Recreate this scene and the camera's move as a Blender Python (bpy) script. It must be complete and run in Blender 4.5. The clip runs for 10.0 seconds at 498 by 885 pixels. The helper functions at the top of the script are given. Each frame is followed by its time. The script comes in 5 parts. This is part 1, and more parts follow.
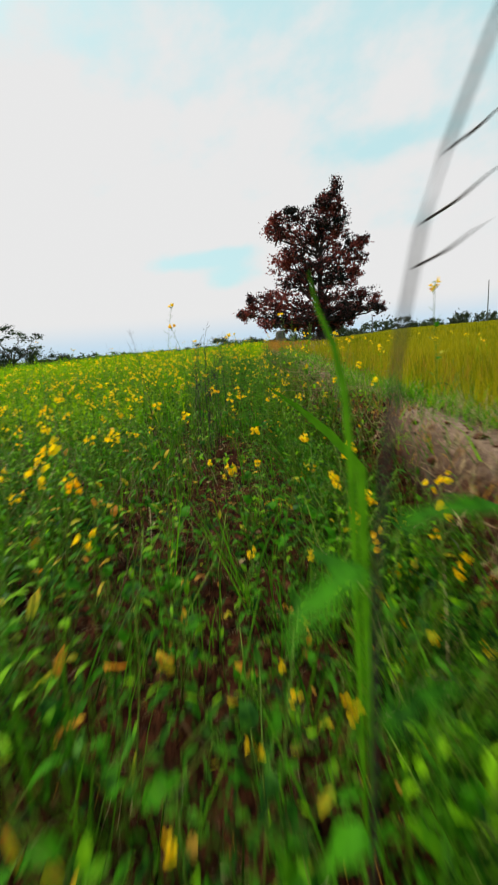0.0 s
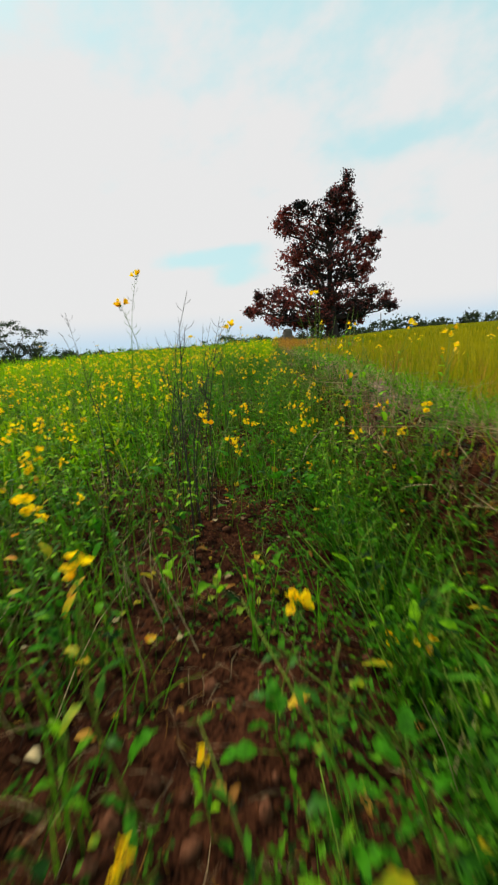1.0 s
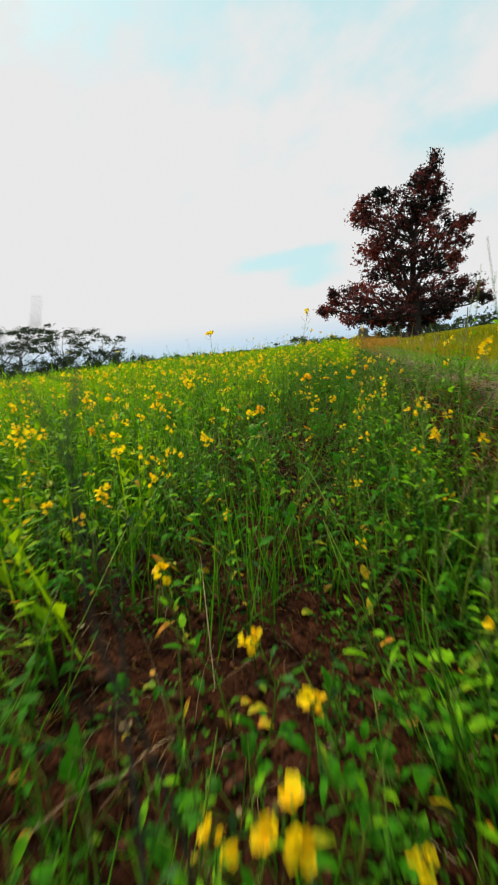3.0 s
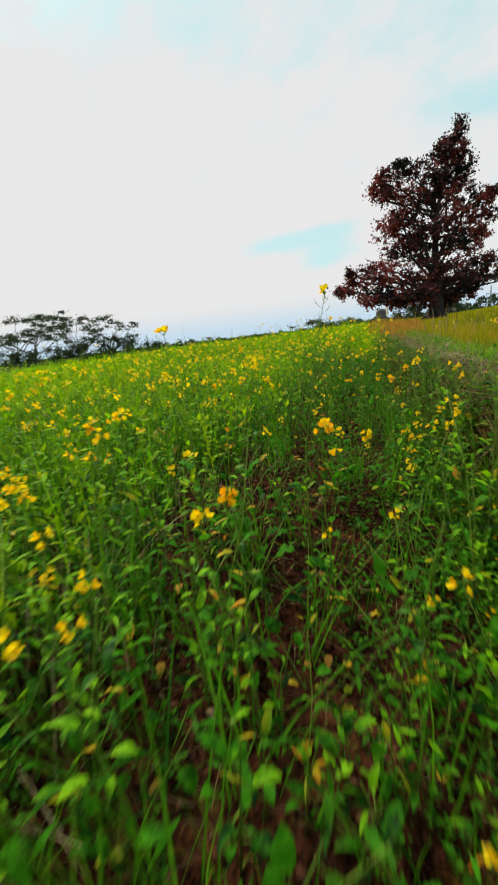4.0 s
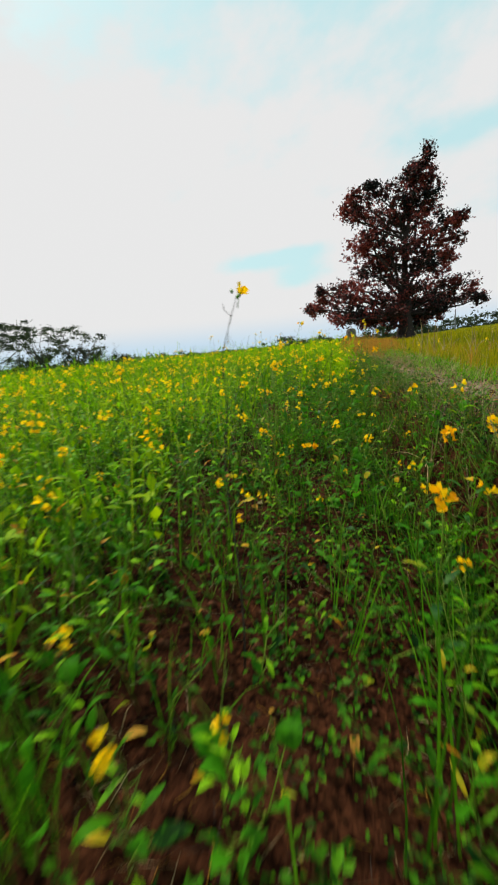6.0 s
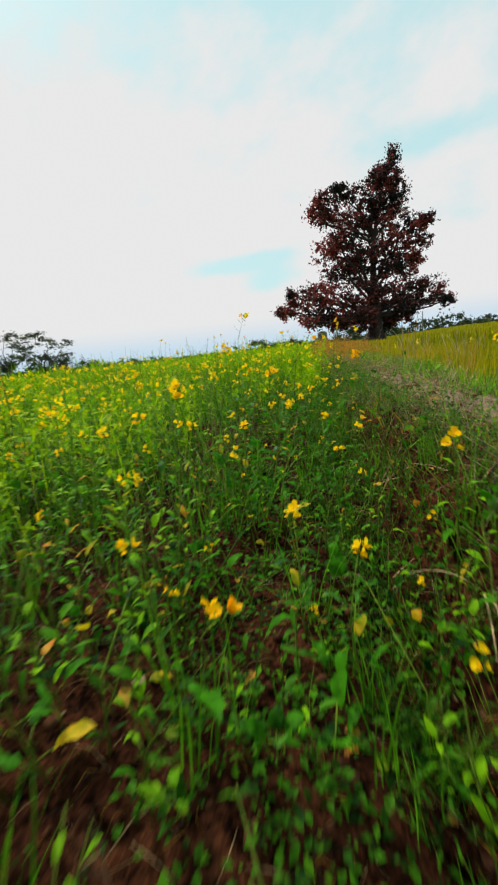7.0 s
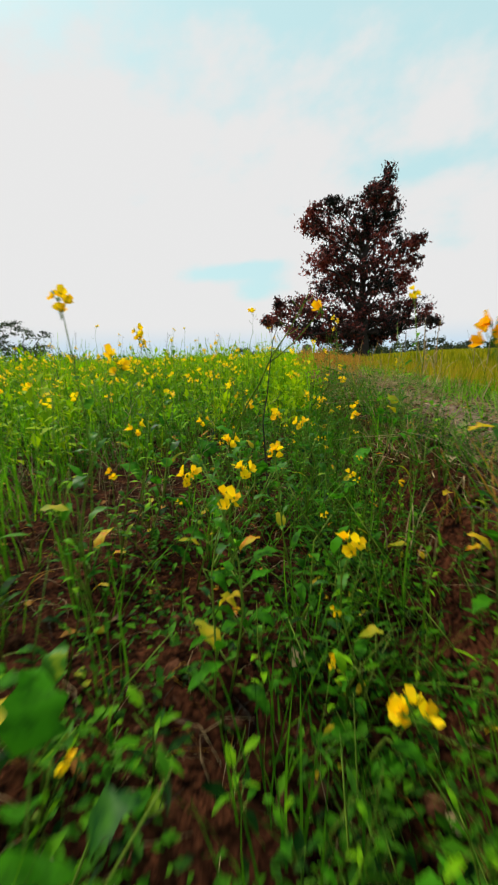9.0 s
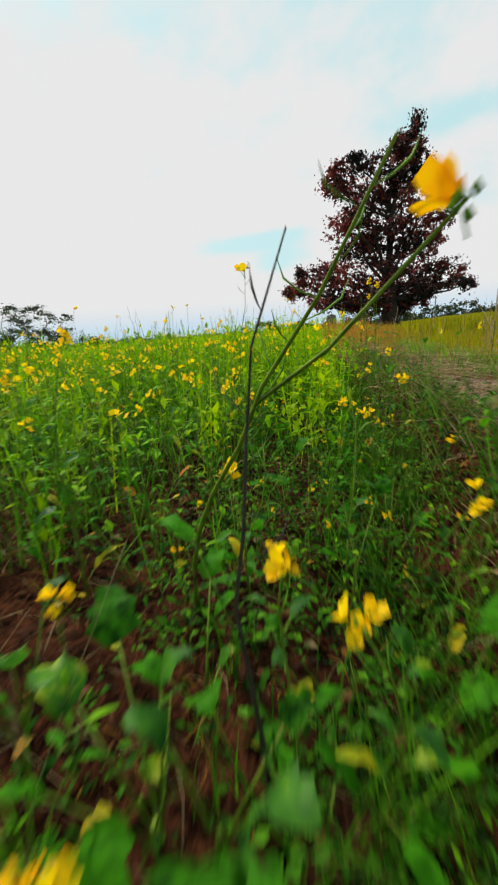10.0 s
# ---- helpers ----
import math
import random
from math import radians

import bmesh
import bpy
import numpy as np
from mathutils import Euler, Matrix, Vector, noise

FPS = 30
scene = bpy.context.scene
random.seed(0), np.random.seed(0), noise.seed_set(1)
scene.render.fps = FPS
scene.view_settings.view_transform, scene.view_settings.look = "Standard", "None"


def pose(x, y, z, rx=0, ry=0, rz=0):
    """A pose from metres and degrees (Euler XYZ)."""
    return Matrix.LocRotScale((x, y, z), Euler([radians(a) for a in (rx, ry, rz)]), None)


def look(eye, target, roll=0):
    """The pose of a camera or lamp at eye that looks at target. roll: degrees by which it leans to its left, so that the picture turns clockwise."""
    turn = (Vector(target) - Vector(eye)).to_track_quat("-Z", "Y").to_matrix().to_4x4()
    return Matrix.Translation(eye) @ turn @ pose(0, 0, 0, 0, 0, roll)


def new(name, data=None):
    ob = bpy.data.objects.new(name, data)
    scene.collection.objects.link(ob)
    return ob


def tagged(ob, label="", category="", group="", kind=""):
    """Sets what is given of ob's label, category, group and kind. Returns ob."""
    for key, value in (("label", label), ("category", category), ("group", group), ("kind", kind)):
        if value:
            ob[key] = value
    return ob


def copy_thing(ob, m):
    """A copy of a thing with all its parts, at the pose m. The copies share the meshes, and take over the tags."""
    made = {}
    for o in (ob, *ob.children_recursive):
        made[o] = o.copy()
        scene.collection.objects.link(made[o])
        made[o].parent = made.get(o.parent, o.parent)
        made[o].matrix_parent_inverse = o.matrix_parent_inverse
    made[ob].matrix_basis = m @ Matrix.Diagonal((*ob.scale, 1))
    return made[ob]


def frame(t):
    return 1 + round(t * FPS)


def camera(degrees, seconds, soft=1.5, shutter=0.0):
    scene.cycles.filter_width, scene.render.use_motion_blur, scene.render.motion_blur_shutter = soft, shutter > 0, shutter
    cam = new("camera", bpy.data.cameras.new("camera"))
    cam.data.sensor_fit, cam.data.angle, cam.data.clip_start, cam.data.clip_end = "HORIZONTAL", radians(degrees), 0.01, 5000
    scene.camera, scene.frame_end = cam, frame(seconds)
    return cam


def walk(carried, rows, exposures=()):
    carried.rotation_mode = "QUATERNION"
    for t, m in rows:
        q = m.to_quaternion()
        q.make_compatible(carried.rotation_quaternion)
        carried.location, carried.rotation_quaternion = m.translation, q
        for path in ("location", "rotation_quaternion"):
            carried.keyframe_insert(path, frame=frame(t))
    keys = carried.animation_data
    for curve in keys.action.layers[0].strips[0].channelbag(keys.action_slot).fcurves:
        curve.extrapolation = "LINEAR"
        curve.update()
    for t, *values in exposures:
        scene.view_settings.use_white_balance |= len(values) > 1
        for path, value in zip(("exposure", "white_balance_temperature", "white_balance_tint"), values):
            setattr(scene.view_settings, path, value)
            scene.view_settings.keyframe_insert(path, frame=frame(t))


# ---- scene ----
UNIT = 1.6          # metres to one unit of the plan: the plan is laid out in units and enlarged at the end


def stand_at(t, eye, target, roll):
    return t, look([UNIT * c for c in eye], [UNIT * c for c in target], roll)


cam = camera(60.7, 10.0, soft=2.2, shutter=0.4)
PATH = [
    stand_at(0.0, (0.382, 0.318, 0.534), (0.269, 2.263, 0.083), -4.7),
    stand_at(0.5, (0.320, 0.853, 0.525), (0.248, 2.810, 0.120), -4.7),
    stand_at(1.0, (0.314, 1.265, 0.526), (0.175, 3.208, 0.068), -4.2),
    stand_at(1.5, (0.309, 1.708, 0.522), (0.107, 3.643, 0.055), -6.6),
    stand_at(2.0, (0.286, 2.155, 0.515), (-0.072, 4.070, 0.060), -7.8),
    stand_at(2.5, (0.259, 2.569, 0.512), (-0.145, 4.479, 0.078), -5.8),
    stand_at(3.0, (0.217, 2.913, 0.519), (-0.251, 4.811, 0.097), -5.6),
    stand_at(4.5, (0.140, 3.930, 0.575), (-0.410, 5.784, 0.063), -6.8),
    stand_at(5.0, (0.131, 4.201, 0.556), (-0.402, 6.058, 0.040), -6.6),
    stand_at(5.5, (0.127, 4.499, 0.534), (-0.348, 6.389, 0.085), -4.9),
    stand_at(7.0, (0.165, 5.454, 0.519), (-0.132, 7.386, 0.096), -5.8),
    stand_at(7.5, (0.165, 5.739, 0.496), (-0.122, 7.675, 0.082), -2.4),
    stand_at(8.0, (0.151, 5.970, 0.477), (-0.100, 7.923, 0.123), -0.8),
    stand_at(8.5, (0.158, 6.227, 0.468), (-0.042, 8.185, 0.108), -0.7),
    stand_at(9.0, (0.153, 6.452, 0.461), (-0.042, 8.403, 0.067), -1.3),
    stand_at(9.5, (0.156, 6.710, 0.488), (-0.111, 8.626, -0.021), -3.2),
    stand_at(10.0, (0.151, 7.014, 0.495), (-0.167, 8.924, -0.007), -4.0),
]
walk(cam, PATH)

# ------------------------------------------------------------------ sky and sun
SUN_AZ, SUN_EL = -48.0, 46.0          # degrees from straight ahead, and above the horizon


def build_sky():
    world = bpy.data.worlds.new("sky")
    scene.world = world
    world.use_nodes = True
    nt = world.node_tree
    nt.nodes.clear()
    N, L = nt.nodes.new, nt.links.new

    def math_node(op, a, b=None, c=None):
        n = N("ShaderNodeMath")
        n.operation = op
        for i, v in enumerate((a, b, c)):
            if v is None:
                continue
            if isinstance(v, (int, float)):
                n.inputs[i].default_value = v
            else:
                L(v, n.inputs[i])
        return n.outputs[0]

    tc = N("ShaderNodeTexCoord")
    sep = N("ShaderNodeSeparateXYZ")
    L(tc.outputs["Generated"], sep.inputs[0])
    az = math_node("MULTIPLY", math_node("ARCTAN2", sep.outputs[0], sep.outputs[1]), 57.2958)
    el = math_node("MULTIPLY", math_node("ARCSINE", sep.outputs[2]), 57.2958)
    # streaky cloud field, drawn out along a line that climbs to the right
    u = math_node("ADD", math_node("MULTIPLY", az, 0.98), math_node("MULTIPLY", el, 0.2))
    v = math_node("SUBTRACT", math_node("MULTIPLY", el, 0.98), math_node("MULTIPLY", az, 0.2))
    comb = N("ShaderNodeCombineXYZ")
    L(math_node("MULTIPLY", u, 0.11), comb.inputs[0])
    L(math_node("MULTIPLY", v, 0.17), comb.inputs[1])
    noi = N("ShaderNodeTexNoise")
    noi.inputs["Scale"].default_value = 1.0
    noi.inputs["Detail"].default_value = 6.0
    noi.inputs["Roughness"].default_value = 0.55
    L(comb.outputs[0], noi.inputs["Vector"])
    # open sky grows towards the right and upwards
    gap = math_node("ADD", math_node("MULTIPLY", math_node("ADD", az, 2.0), 0.012), math_node("MULTIPLY", math_node("SUBTRACT", el, 19.0), 0.032))
    blue = math_node("ADD", math_node("MULTIPLY", math_node("SUBTRACT", noi.outputs[0], 0.5), 2.3), gap)

    def streak(a0, e0, wa, we, amount):
        """A rift in the cloud, about a point of the sky."""
        da = math_node("DIVIDE", math_node("SUBTRACT", az, a0), wa)
        de = math_node("DIVIDE", math_node("SUBTRACT", math_node("SUBTRACT", el, e0), math_node("MULTIPLY", math_node("SUBTRACT", az, a0), 0.10)), we)
        r = math_node("ADD", math_node("MULTIPLY", da, da), math_node("MULTIPLY", de, de))
        return math_node("MULTIPLY", math_node("EXPONENT", math_node("MULTIPLY", r, -1.0)), amount)

    blue = math_node("ADD", blue, streak(-7.5, 10.6, 7.5, 1.2, 1.5))
    blue = math_node("ADD", blue, streak(-4.5, 8.3, 3.8, 1.7, 1.4))
    blue = math_node("ADD", blue, streak(16.0, 20.0, 6.5, 1.6, 0.7))
    blue = math_node("ADD", blue, streak(-14.0, 41.0, 40.0, 10.0, 0.7))
    ramp = N("ShaderNodeMapRange")
    ramp.interpolation_type = "SMOOTHSTEP"
    ramp.inputs["From Min"].default_value, ramp.inputs["From Max"].default_value = 0.0, 0.95
    L(blue, ramp.inputs["Value"])
    # near the horizon the cloud thins to a pale blue-grey band
    low = N("ShaderNodeMapRange")
    low.interpolation_type = "SMOOTHSTEP"
    low.inputs["From Min"].default_value, low.inputs["From Max"].default_value = 4.4, 0.0
    low.inputs["To Max"].default_value = 0.8
    L(el, low.inputs["Value"])
    sky = N("ShaderNodeTexSky")
    sky.sky_type = "NISHITA"
    sky.sun_disc = False
    sky.sun_elevation, sky.sun_rotation = radians(SUN_EL), radians(SUN_AZ)
    sky.dust_density = 2.0
    clear = N("ShaderNodeBackground")
    clear.inputs["Strength"].default_value = 0.15
    L(sky.outputs[0], clear.inputs["Color"])
    veil = N("ShaderNodeBackground")
    veil.inputs["Color"].default_value = (0.66, 0.96, 0.97, 1)
    veil.inputs["Strength"].default_value = 0.86
    cloud = N("ShaderNodeBackground")
    cloud.inputs["Color"].default_value = (1.0, 1.0, 1.0, 1)
    cloud.inputs["Strength"].default_value = 0.81
    haze = N("ShaderNodeBackground")
    haze.inputs["Color"].default_value = (0.55, 0.80, 1.0, 1)
    haze.inputs["Strength"].default_value = 0.86
    m0, m1, m2 = N("ShaderNodeMixShader"), N("ShaderNodeMixShader"), N("ShaderNodeMixShader")
    m0.inputs[0].default_value = 0.12
    L(veil.outputs[0], m0.inputs[1])
    L(clear.outputs[0], m0.inputs[2])
    L(ramp.outputs[0], m1.inputs[0])
    L(cloud.outputs[0], m1.inputs[1])
    L(m0.outputs[0], m1.inputs[2])
    L(low.outputs[0], m2.inputs[0])
    L(m1.outputs[0], m2.inputs[1])
    L(haze.outputs[0], m2.inputs[2])
    out = N("ShaderNodeOutputWorld")
    L(m2.outputs[0], out.inputs[0])


build_sky()
sun = new("sun", bpy.data.lights.new("sun", "SUN"))
sun.data.energy, sun.data.angle, sun.data.color = 4.3, radians(5), (1.0, 0.93, 0.78)
sa, se = radians(SUN_AZ), radians(SUN_EL)
sun.matrix_world = look((30 * math.sin(sa) * math.cos(se), 30 * math.cos(sa) * math.cos(se), 30 * math.sin(se)), (0, 0, 0))

# ------------------------------------------------------------------ materials


def material(name, low, high, rough=0.6, thin=0.0, scale=40.0, bump=0.0, island=0.35, obj=0.0, spec=0.3, third=None, large=0.0):
    """A two-colour surface: grain by noise, shifted from piece to piece; thin: the share of light that passes a leaf."""
    m = bpy.data.materials.new(name)
    m.use_nodes = True
    nt = m.node_tree
    nt.nodes.clear()
    N, L = nt.nodes.new, nt.links.new
    geo = N("ShaderNodeNewGeometry")
    noi = N("ShaderNodeTexNoise")
    noi.inputs["Scale"].default_value = scale
    noi.inputs["Detail"].default_value = 5.0
    L(geo.outputs["Position"], noi.inputs["Vector"])
    info = N("ShaderNodeObjectInfo")

    def math_node(op, a, b):
        n = N("ShaderNodeMath")
        n.operation = op
        for i, v in enumerate((a, b)):
            if isinstance(v, (int, float)):
                n.inputs[i].default_value = v
            else:
                L(v, n.inputs[i])
        return n.outputs[0]

    f = math_node("MULTIPLY", math_node("SUBTRACT", noi.outputs[0], 0.5), 1.6)
    f = math_node("ADD", f, math_node("MULTIPLY", math_node("SUBTRACT", geo.outputs["Random Per Island"], 0.5), 2 * island))
    f = math_node("ADD", f, math_node("MULTIPLY", math_node("SUBTRACT", info.outputs["Random"], 0.5), 2 * obj))
    if large:
        big = N("ShaderNodeTexNoise")
        big.inputs["Scale"].default_value = large
        big.inputs["Detail"].default_value = 3.0
        L(geo.outputs["Position"], big.inputs["Vector"])
        f = math_node("ADD", f, math_node("MULTIPLY", math_node("SUBTRACT", big.outputs[0], 0.5), 2.2))
    f = math_node("ADD", f, 0.5)
    ramp = N("ShaderNodeValToRGB")
    ramp.color_ramp.elements[0].color = (*low, 1)
    ramp.color_ramp.elements[1].color = (*high, 1)
    ramp.color_ramp.elements[0].position, ramp.color_ramp.elements[1].position = 0.1, 0.85
    if third:
        e = ramp.color_ramp.elements.new(0.98)
        e.color = (*third, 1)
    L(f, ramp.inputs[0])
    p = N("ShaderNodeBsdfPrincipled")
    L(ramp.outputs[0], p.inputs["Base Color"])
    p.inputs["Roughness"].default_value = rough
    p.inputs["Specular IOR Level"].default_value = spec
    if bump:
        b = N("ShaderNodeBump")
        b.inputs["Strength"].default_value = bump
        b.inputs["Distance"].default_value = 0.5 / scale
        L(noi.outputs[0], b.inputs["Height"])
        L(b.outputs[0], p.inputs["Normal"])
    out = N("ShaderNodeOutputMaterial")
    if thin:
        t = N("ShaderNodeBsdfTranslucent")
        hs = N("ShaderNodeHueSaturation")
        hs.inputs["Value"].default_value = 1.3
        L(ramp.outputs[0], hs.inputs["Color"])
        L(hs.outputs[0], t.inputs["Color"])
        mix = N("ShaderNodeMixShader")
        mix.inputs[0].default_value = thin
        L(p.outputs[0], mix.inputs[1])
        L(t.outputs[0], mix.inputs[2])
        L(mix.outputs[0], out.inputs[0])
    else:
        L(p.outputs[0], out.inputs[0])
    return m


MATS = [
    material("stem_green", (0.05, 0.11, 0.006), (0.17, 0.26, 0.022), 0.6, 0.15, 30, spec=0.15),                       # 0
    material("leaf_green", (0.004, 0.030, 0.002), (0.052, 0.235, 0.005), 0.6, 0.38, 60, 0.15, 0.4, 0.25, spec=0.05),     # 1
    material("leaf_fading", (0.16, 0.28, 0.005), (0.62, 0.42, 0.006), 0.6, 0.4, 45, 0.1, 0.5, 0.3, third=(0.62, 0.22, 0.01), spec=0.14),  # 2
    material("petal_yellow", (0.90, 0.46, 0.002), (0.98, 0.72, 0.004), 0.6, 0.4, 50, 0, 0.4, 0.2, spec=0.1),           # 3
    material("pod_green", (0.06, 0.17, 0.008), (0.14, 0.29, 0.018), 0.55, 0.15, 40, spec=0.15),                        # 4
    material("grass_green", (0.018, 0.090, 0.003), (0.095, 0.28, 0.006), 0.55, 0.38, 20, 0, 0.5, 0.2, spec=0.07),        # 5
    material("straw_dry", (0.17, 0.10, 0.045), (0.50, 0.37, 0.19), 0.75, 0.1, 30, 0, 0.5, 0.2, spec=0.15),             # 6
    material("weed_green", (0.004, 0.024, 0.002), (0.050, 0.185, 0.005), 0.6, 0.34, 60, 0.1, 0.45, 0.2, spec=0.06),      # 7
    material("petal_orange", (0.85, 0.34, 0.001), (0.94, 0.58, 0.002), 0.6, 0.4, 50, 0, 0.4, 0.2, spec=0.1),           # 8
    material("stalk_dead", (0.014, 0.011, 0.010), (0.055, 0.042, 0.032), 0.75, 0, 40),                                    # 9
    material("grass_rice", (0.15, 0.175, 0.002), (0.38, 0.31, 0.004), 0.6, 0.38, 8, 0, 0.5, 0, large=0.35, spec=0.1),   # 10
    material("grass_russet", (0.24, 0.10, 0.016), (0.56, 0.29, 0.035), 0.7, 0.3, 10, 0, 0.5, 0, spec=0.1),           # 11
    material("field_green", (0.095, 0.235, 0.002), (0.30, 0.45, 0.003), 0.6, 0.42, 5, 0, 0.5, 0, large=0.6, spec=0.05),   # 12
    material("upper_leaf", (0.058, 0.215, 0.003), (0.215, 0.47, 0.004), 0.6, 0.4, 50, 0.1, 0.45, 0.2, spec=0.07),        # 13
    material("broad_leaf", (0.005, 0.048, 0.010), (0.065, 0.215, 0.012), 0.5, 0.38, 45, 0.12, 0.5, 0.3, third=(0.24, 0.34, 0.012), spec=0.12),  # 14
]
STEM, LEAF, FADE, PETAL, POD, GRASS, STRAW, WEED, ORANGE, DEAD, RICE, RUSSET, FIELD, UPPER, BROAD = range(15)
BARK = material("bark_brown", (0.012, 0.009, 0.008), (0.050, 0.032, 0.026), 0.9, 0, 9, 0.8, 0.1, large=1.2)
CROWN = material("crown_leaf", (0.008, 0.012, 0.011), (0.130, 0.027, 0.027), 0.5, 0.25, 3, 0, 0.55, 0.5, third=(0.30, 0.055, 0.040), large=0.3, spec=0.15)
FAR_LEAF = material("far_leaf", (0.012, 0.024, 0.010), (0.060, 0.085, 0.028), 0.7, 0.15, 2, 0, 0.5, 0, large=0.2)
FAR_BARK = material("far_bark", (0.05, 0.042, 0.04), (0.14, 0.12, 0.11), 0.9, 0, 4, 0.3)
METAL = material("pole_grey", (0.10, 0.10, 0.11), (0.20, 0.20, 0.21), 0.7, 0, 3)
STACK = material("stack_brown", (0.05, 0.045, 0.045), (0.13, 0.11, 0.095), 0.9, 0, 3, 0.6)
CLOD = material("soil_clod", (0.016, 0.006, 0.003), (0.12, 0.048, 0.025), 0.95, 0, 80, 0.6, 0.3, spec=0.02)


def soil_material():
    """Red-brown earth under the mustard, pale trodden earth on the bund, olive stubble where the far crops stand."""
    m = bpy.data.materials.new("soil")
    m.use_nodes = True
    nt = m.node_tree
    nt.nodes.clear()
    N, L = nt.nodes.new, nt.links.new
    geo = N("ShaderNodeNewGeometry")

    def tex(scale, detail=6):
        n = N("ShaderNodeTexNoise")
        n.inputs["Scale"].default_value, n.inputs["Detail"].default_value = scale, detail
        L(geo.outputs["Position"], n.inputs["Vector"])
        return n.outputs[0]

    def ramp(fac, *stops):
        r = N("ShaderNodeValToRGB")
        for i, (p, c) in enumerate(stops):
            e = r.color_ramp.elements[i] if i < 2 else r.color_ramp.elements.new(p)
            e.position, e.color = p, (*c, 1)
        L(fac, r.inputs[0])
        return r.outputs[0]

    grain, mid = tex(95, 8), tex(7)
    lump = tex(24, 5)
    add = N("ShaderNodeMath")
    add.operation = "MULTIPLY_ADD"
    add.inputs[1].default_value = 0.55
    L(grain, add.inputs[0])
    half = N("ShaderNodeMath")
    half.operation = "MULTIPLY"
    half.inputs[1].default_value = 0.45
    L(lump, half.inputs[0])
    L(half.outputs[0], add.inputs[2])
    fine = add.outputs[0]
    earth = ramp(fine, (0.39, (0.004, 0.0016, 0.0012)), (0.72, (0.125, 0.046, 0.022)))
    patch = ramp(mid, (0.35, (0.55, 0.5, 0.5)), (0.7, (1.25, 1.15, 1.05)))
    mul = N("ShaderNodeMix")
    mul.data_type, mul.blend_type = "RGBA", "MULTIPLY"
    mul.inputs[0].default_value = 1.0
    L(earth, mul.inputs[6])
    L(patch, mul.inputs[7])
    kind = N("ShaderNodeAttribute")
    kind.attribute_name = "cover"
    sep = N("ShaderNodeSeparateColor")
    L(kind.outputs["Color"], sep.inputs[0])
    pale = ramp(tex(30), (0.3, (0.11, 0.07, 0.048)), (0.75, (0.34, 0.24, 0.175)))
    crop = ramp(tex(0.8), (0.3, (0.06, 0.10, 0.012)), (0.7, (0.14, 0.19, 0.02)))
    a, b = N("ShaderNodeMix"), N("ShaderNodeMix")
    a.data_type = b.data_type = "RGBA"
    L(sep.outputs[0], a.inputs[0])
    L(mul.outputs[2], a.inputs[6])
    L(pale, a.inputs[7])
    L(sep.outputs[1], b.inputs[0])
    L(a.outputs[2], b.inputs[6])
    L(crop, b.inputs[7])
    p = N("ShaderNodeBsdfPrincipled")
    p.inputs["Roughness"].default_value = 0.95
    p.inputs["Specular IOR Level"].default_value = 0.02
    L(b.outputs[2], p.inputs["Base Color"])
    bump = N("ShaderNodeBump")
    bump.inputs["Strength"].default_value, bump.inputs["Distance"].default_value = 1.0, 0.03
    L(fine, bump.inputs["Height"])
    L(bump.outputs[0], p.inputs["Normal"])
    out = N("ShaderNodeOutputMaterial")
    L(p.outputs[0], out.inputs[0])
    return m


SOIL = soil_material()

# ------------------------------------------------------------------ mesh helpers


def mesh_from(name, verts, tris, mats=None, slots=None, smooth=False):
    """A mesh from arrays of corners and triangles; mats: the material number of each triangle."""
    me = bpy.data.meshes.new(name)
    verts, tris = np.asarray(verts, np.float32), np.asarray(tris, np.int32)
    me.vertices.add(len(verts))
    me.vertices.foreach_set("co", verts.ravel())
    me.loops.add(tris.size)
    me.loops.foreach_set("vertex_index", tris.ravel())
    me.polygons.add(len(tris))
    me.polygons.foreach_set("loop_start", np.arange(0, tris.size, 3, dtype=np.int32))
    if slots is None:
        used = np.unique(mats)
        for i in used:
            me.materials.append(MATS[int(i)])
        me.polygons.foreach_set("material_index", np.searchsorted(used, mats).astype(np.int32))
    else:
        for s in slots:
            me.materials.append(s)
        if mats is not None:
            me.polygons.foreach_set("material_index", np.asarray(mats, np.int32))
    if smooth:
        me.polygons.foreach_set("use_smooth", np.ones(len(tris), bool))
    me.update(calc_edges=True)
    return me


def join(pieces):
    """Pieces (verts, tris, material) into one set of arrays."""
    v, f, m, n = [], [], [], 0
    for pv, pf, pm in pieces:
        v.append(pv)
        f.append(np.asarray(pf) + n)
        m.append(np.full(len(pf), pm) if np.isscalar(pm) else np.asarray(pm))
        n += len(pv)
    return np.concatenate(v), np.concatenate(f), np.concatenate(m)


def turn(v, rx=0.0, ry=0.0, rz=0.0, at=(0, 0, 0)):
    r = np.array(Euler((rx, ry, rz)).to_matrix())
    return np.asarray(v) @ r.T + np.asarray(at)


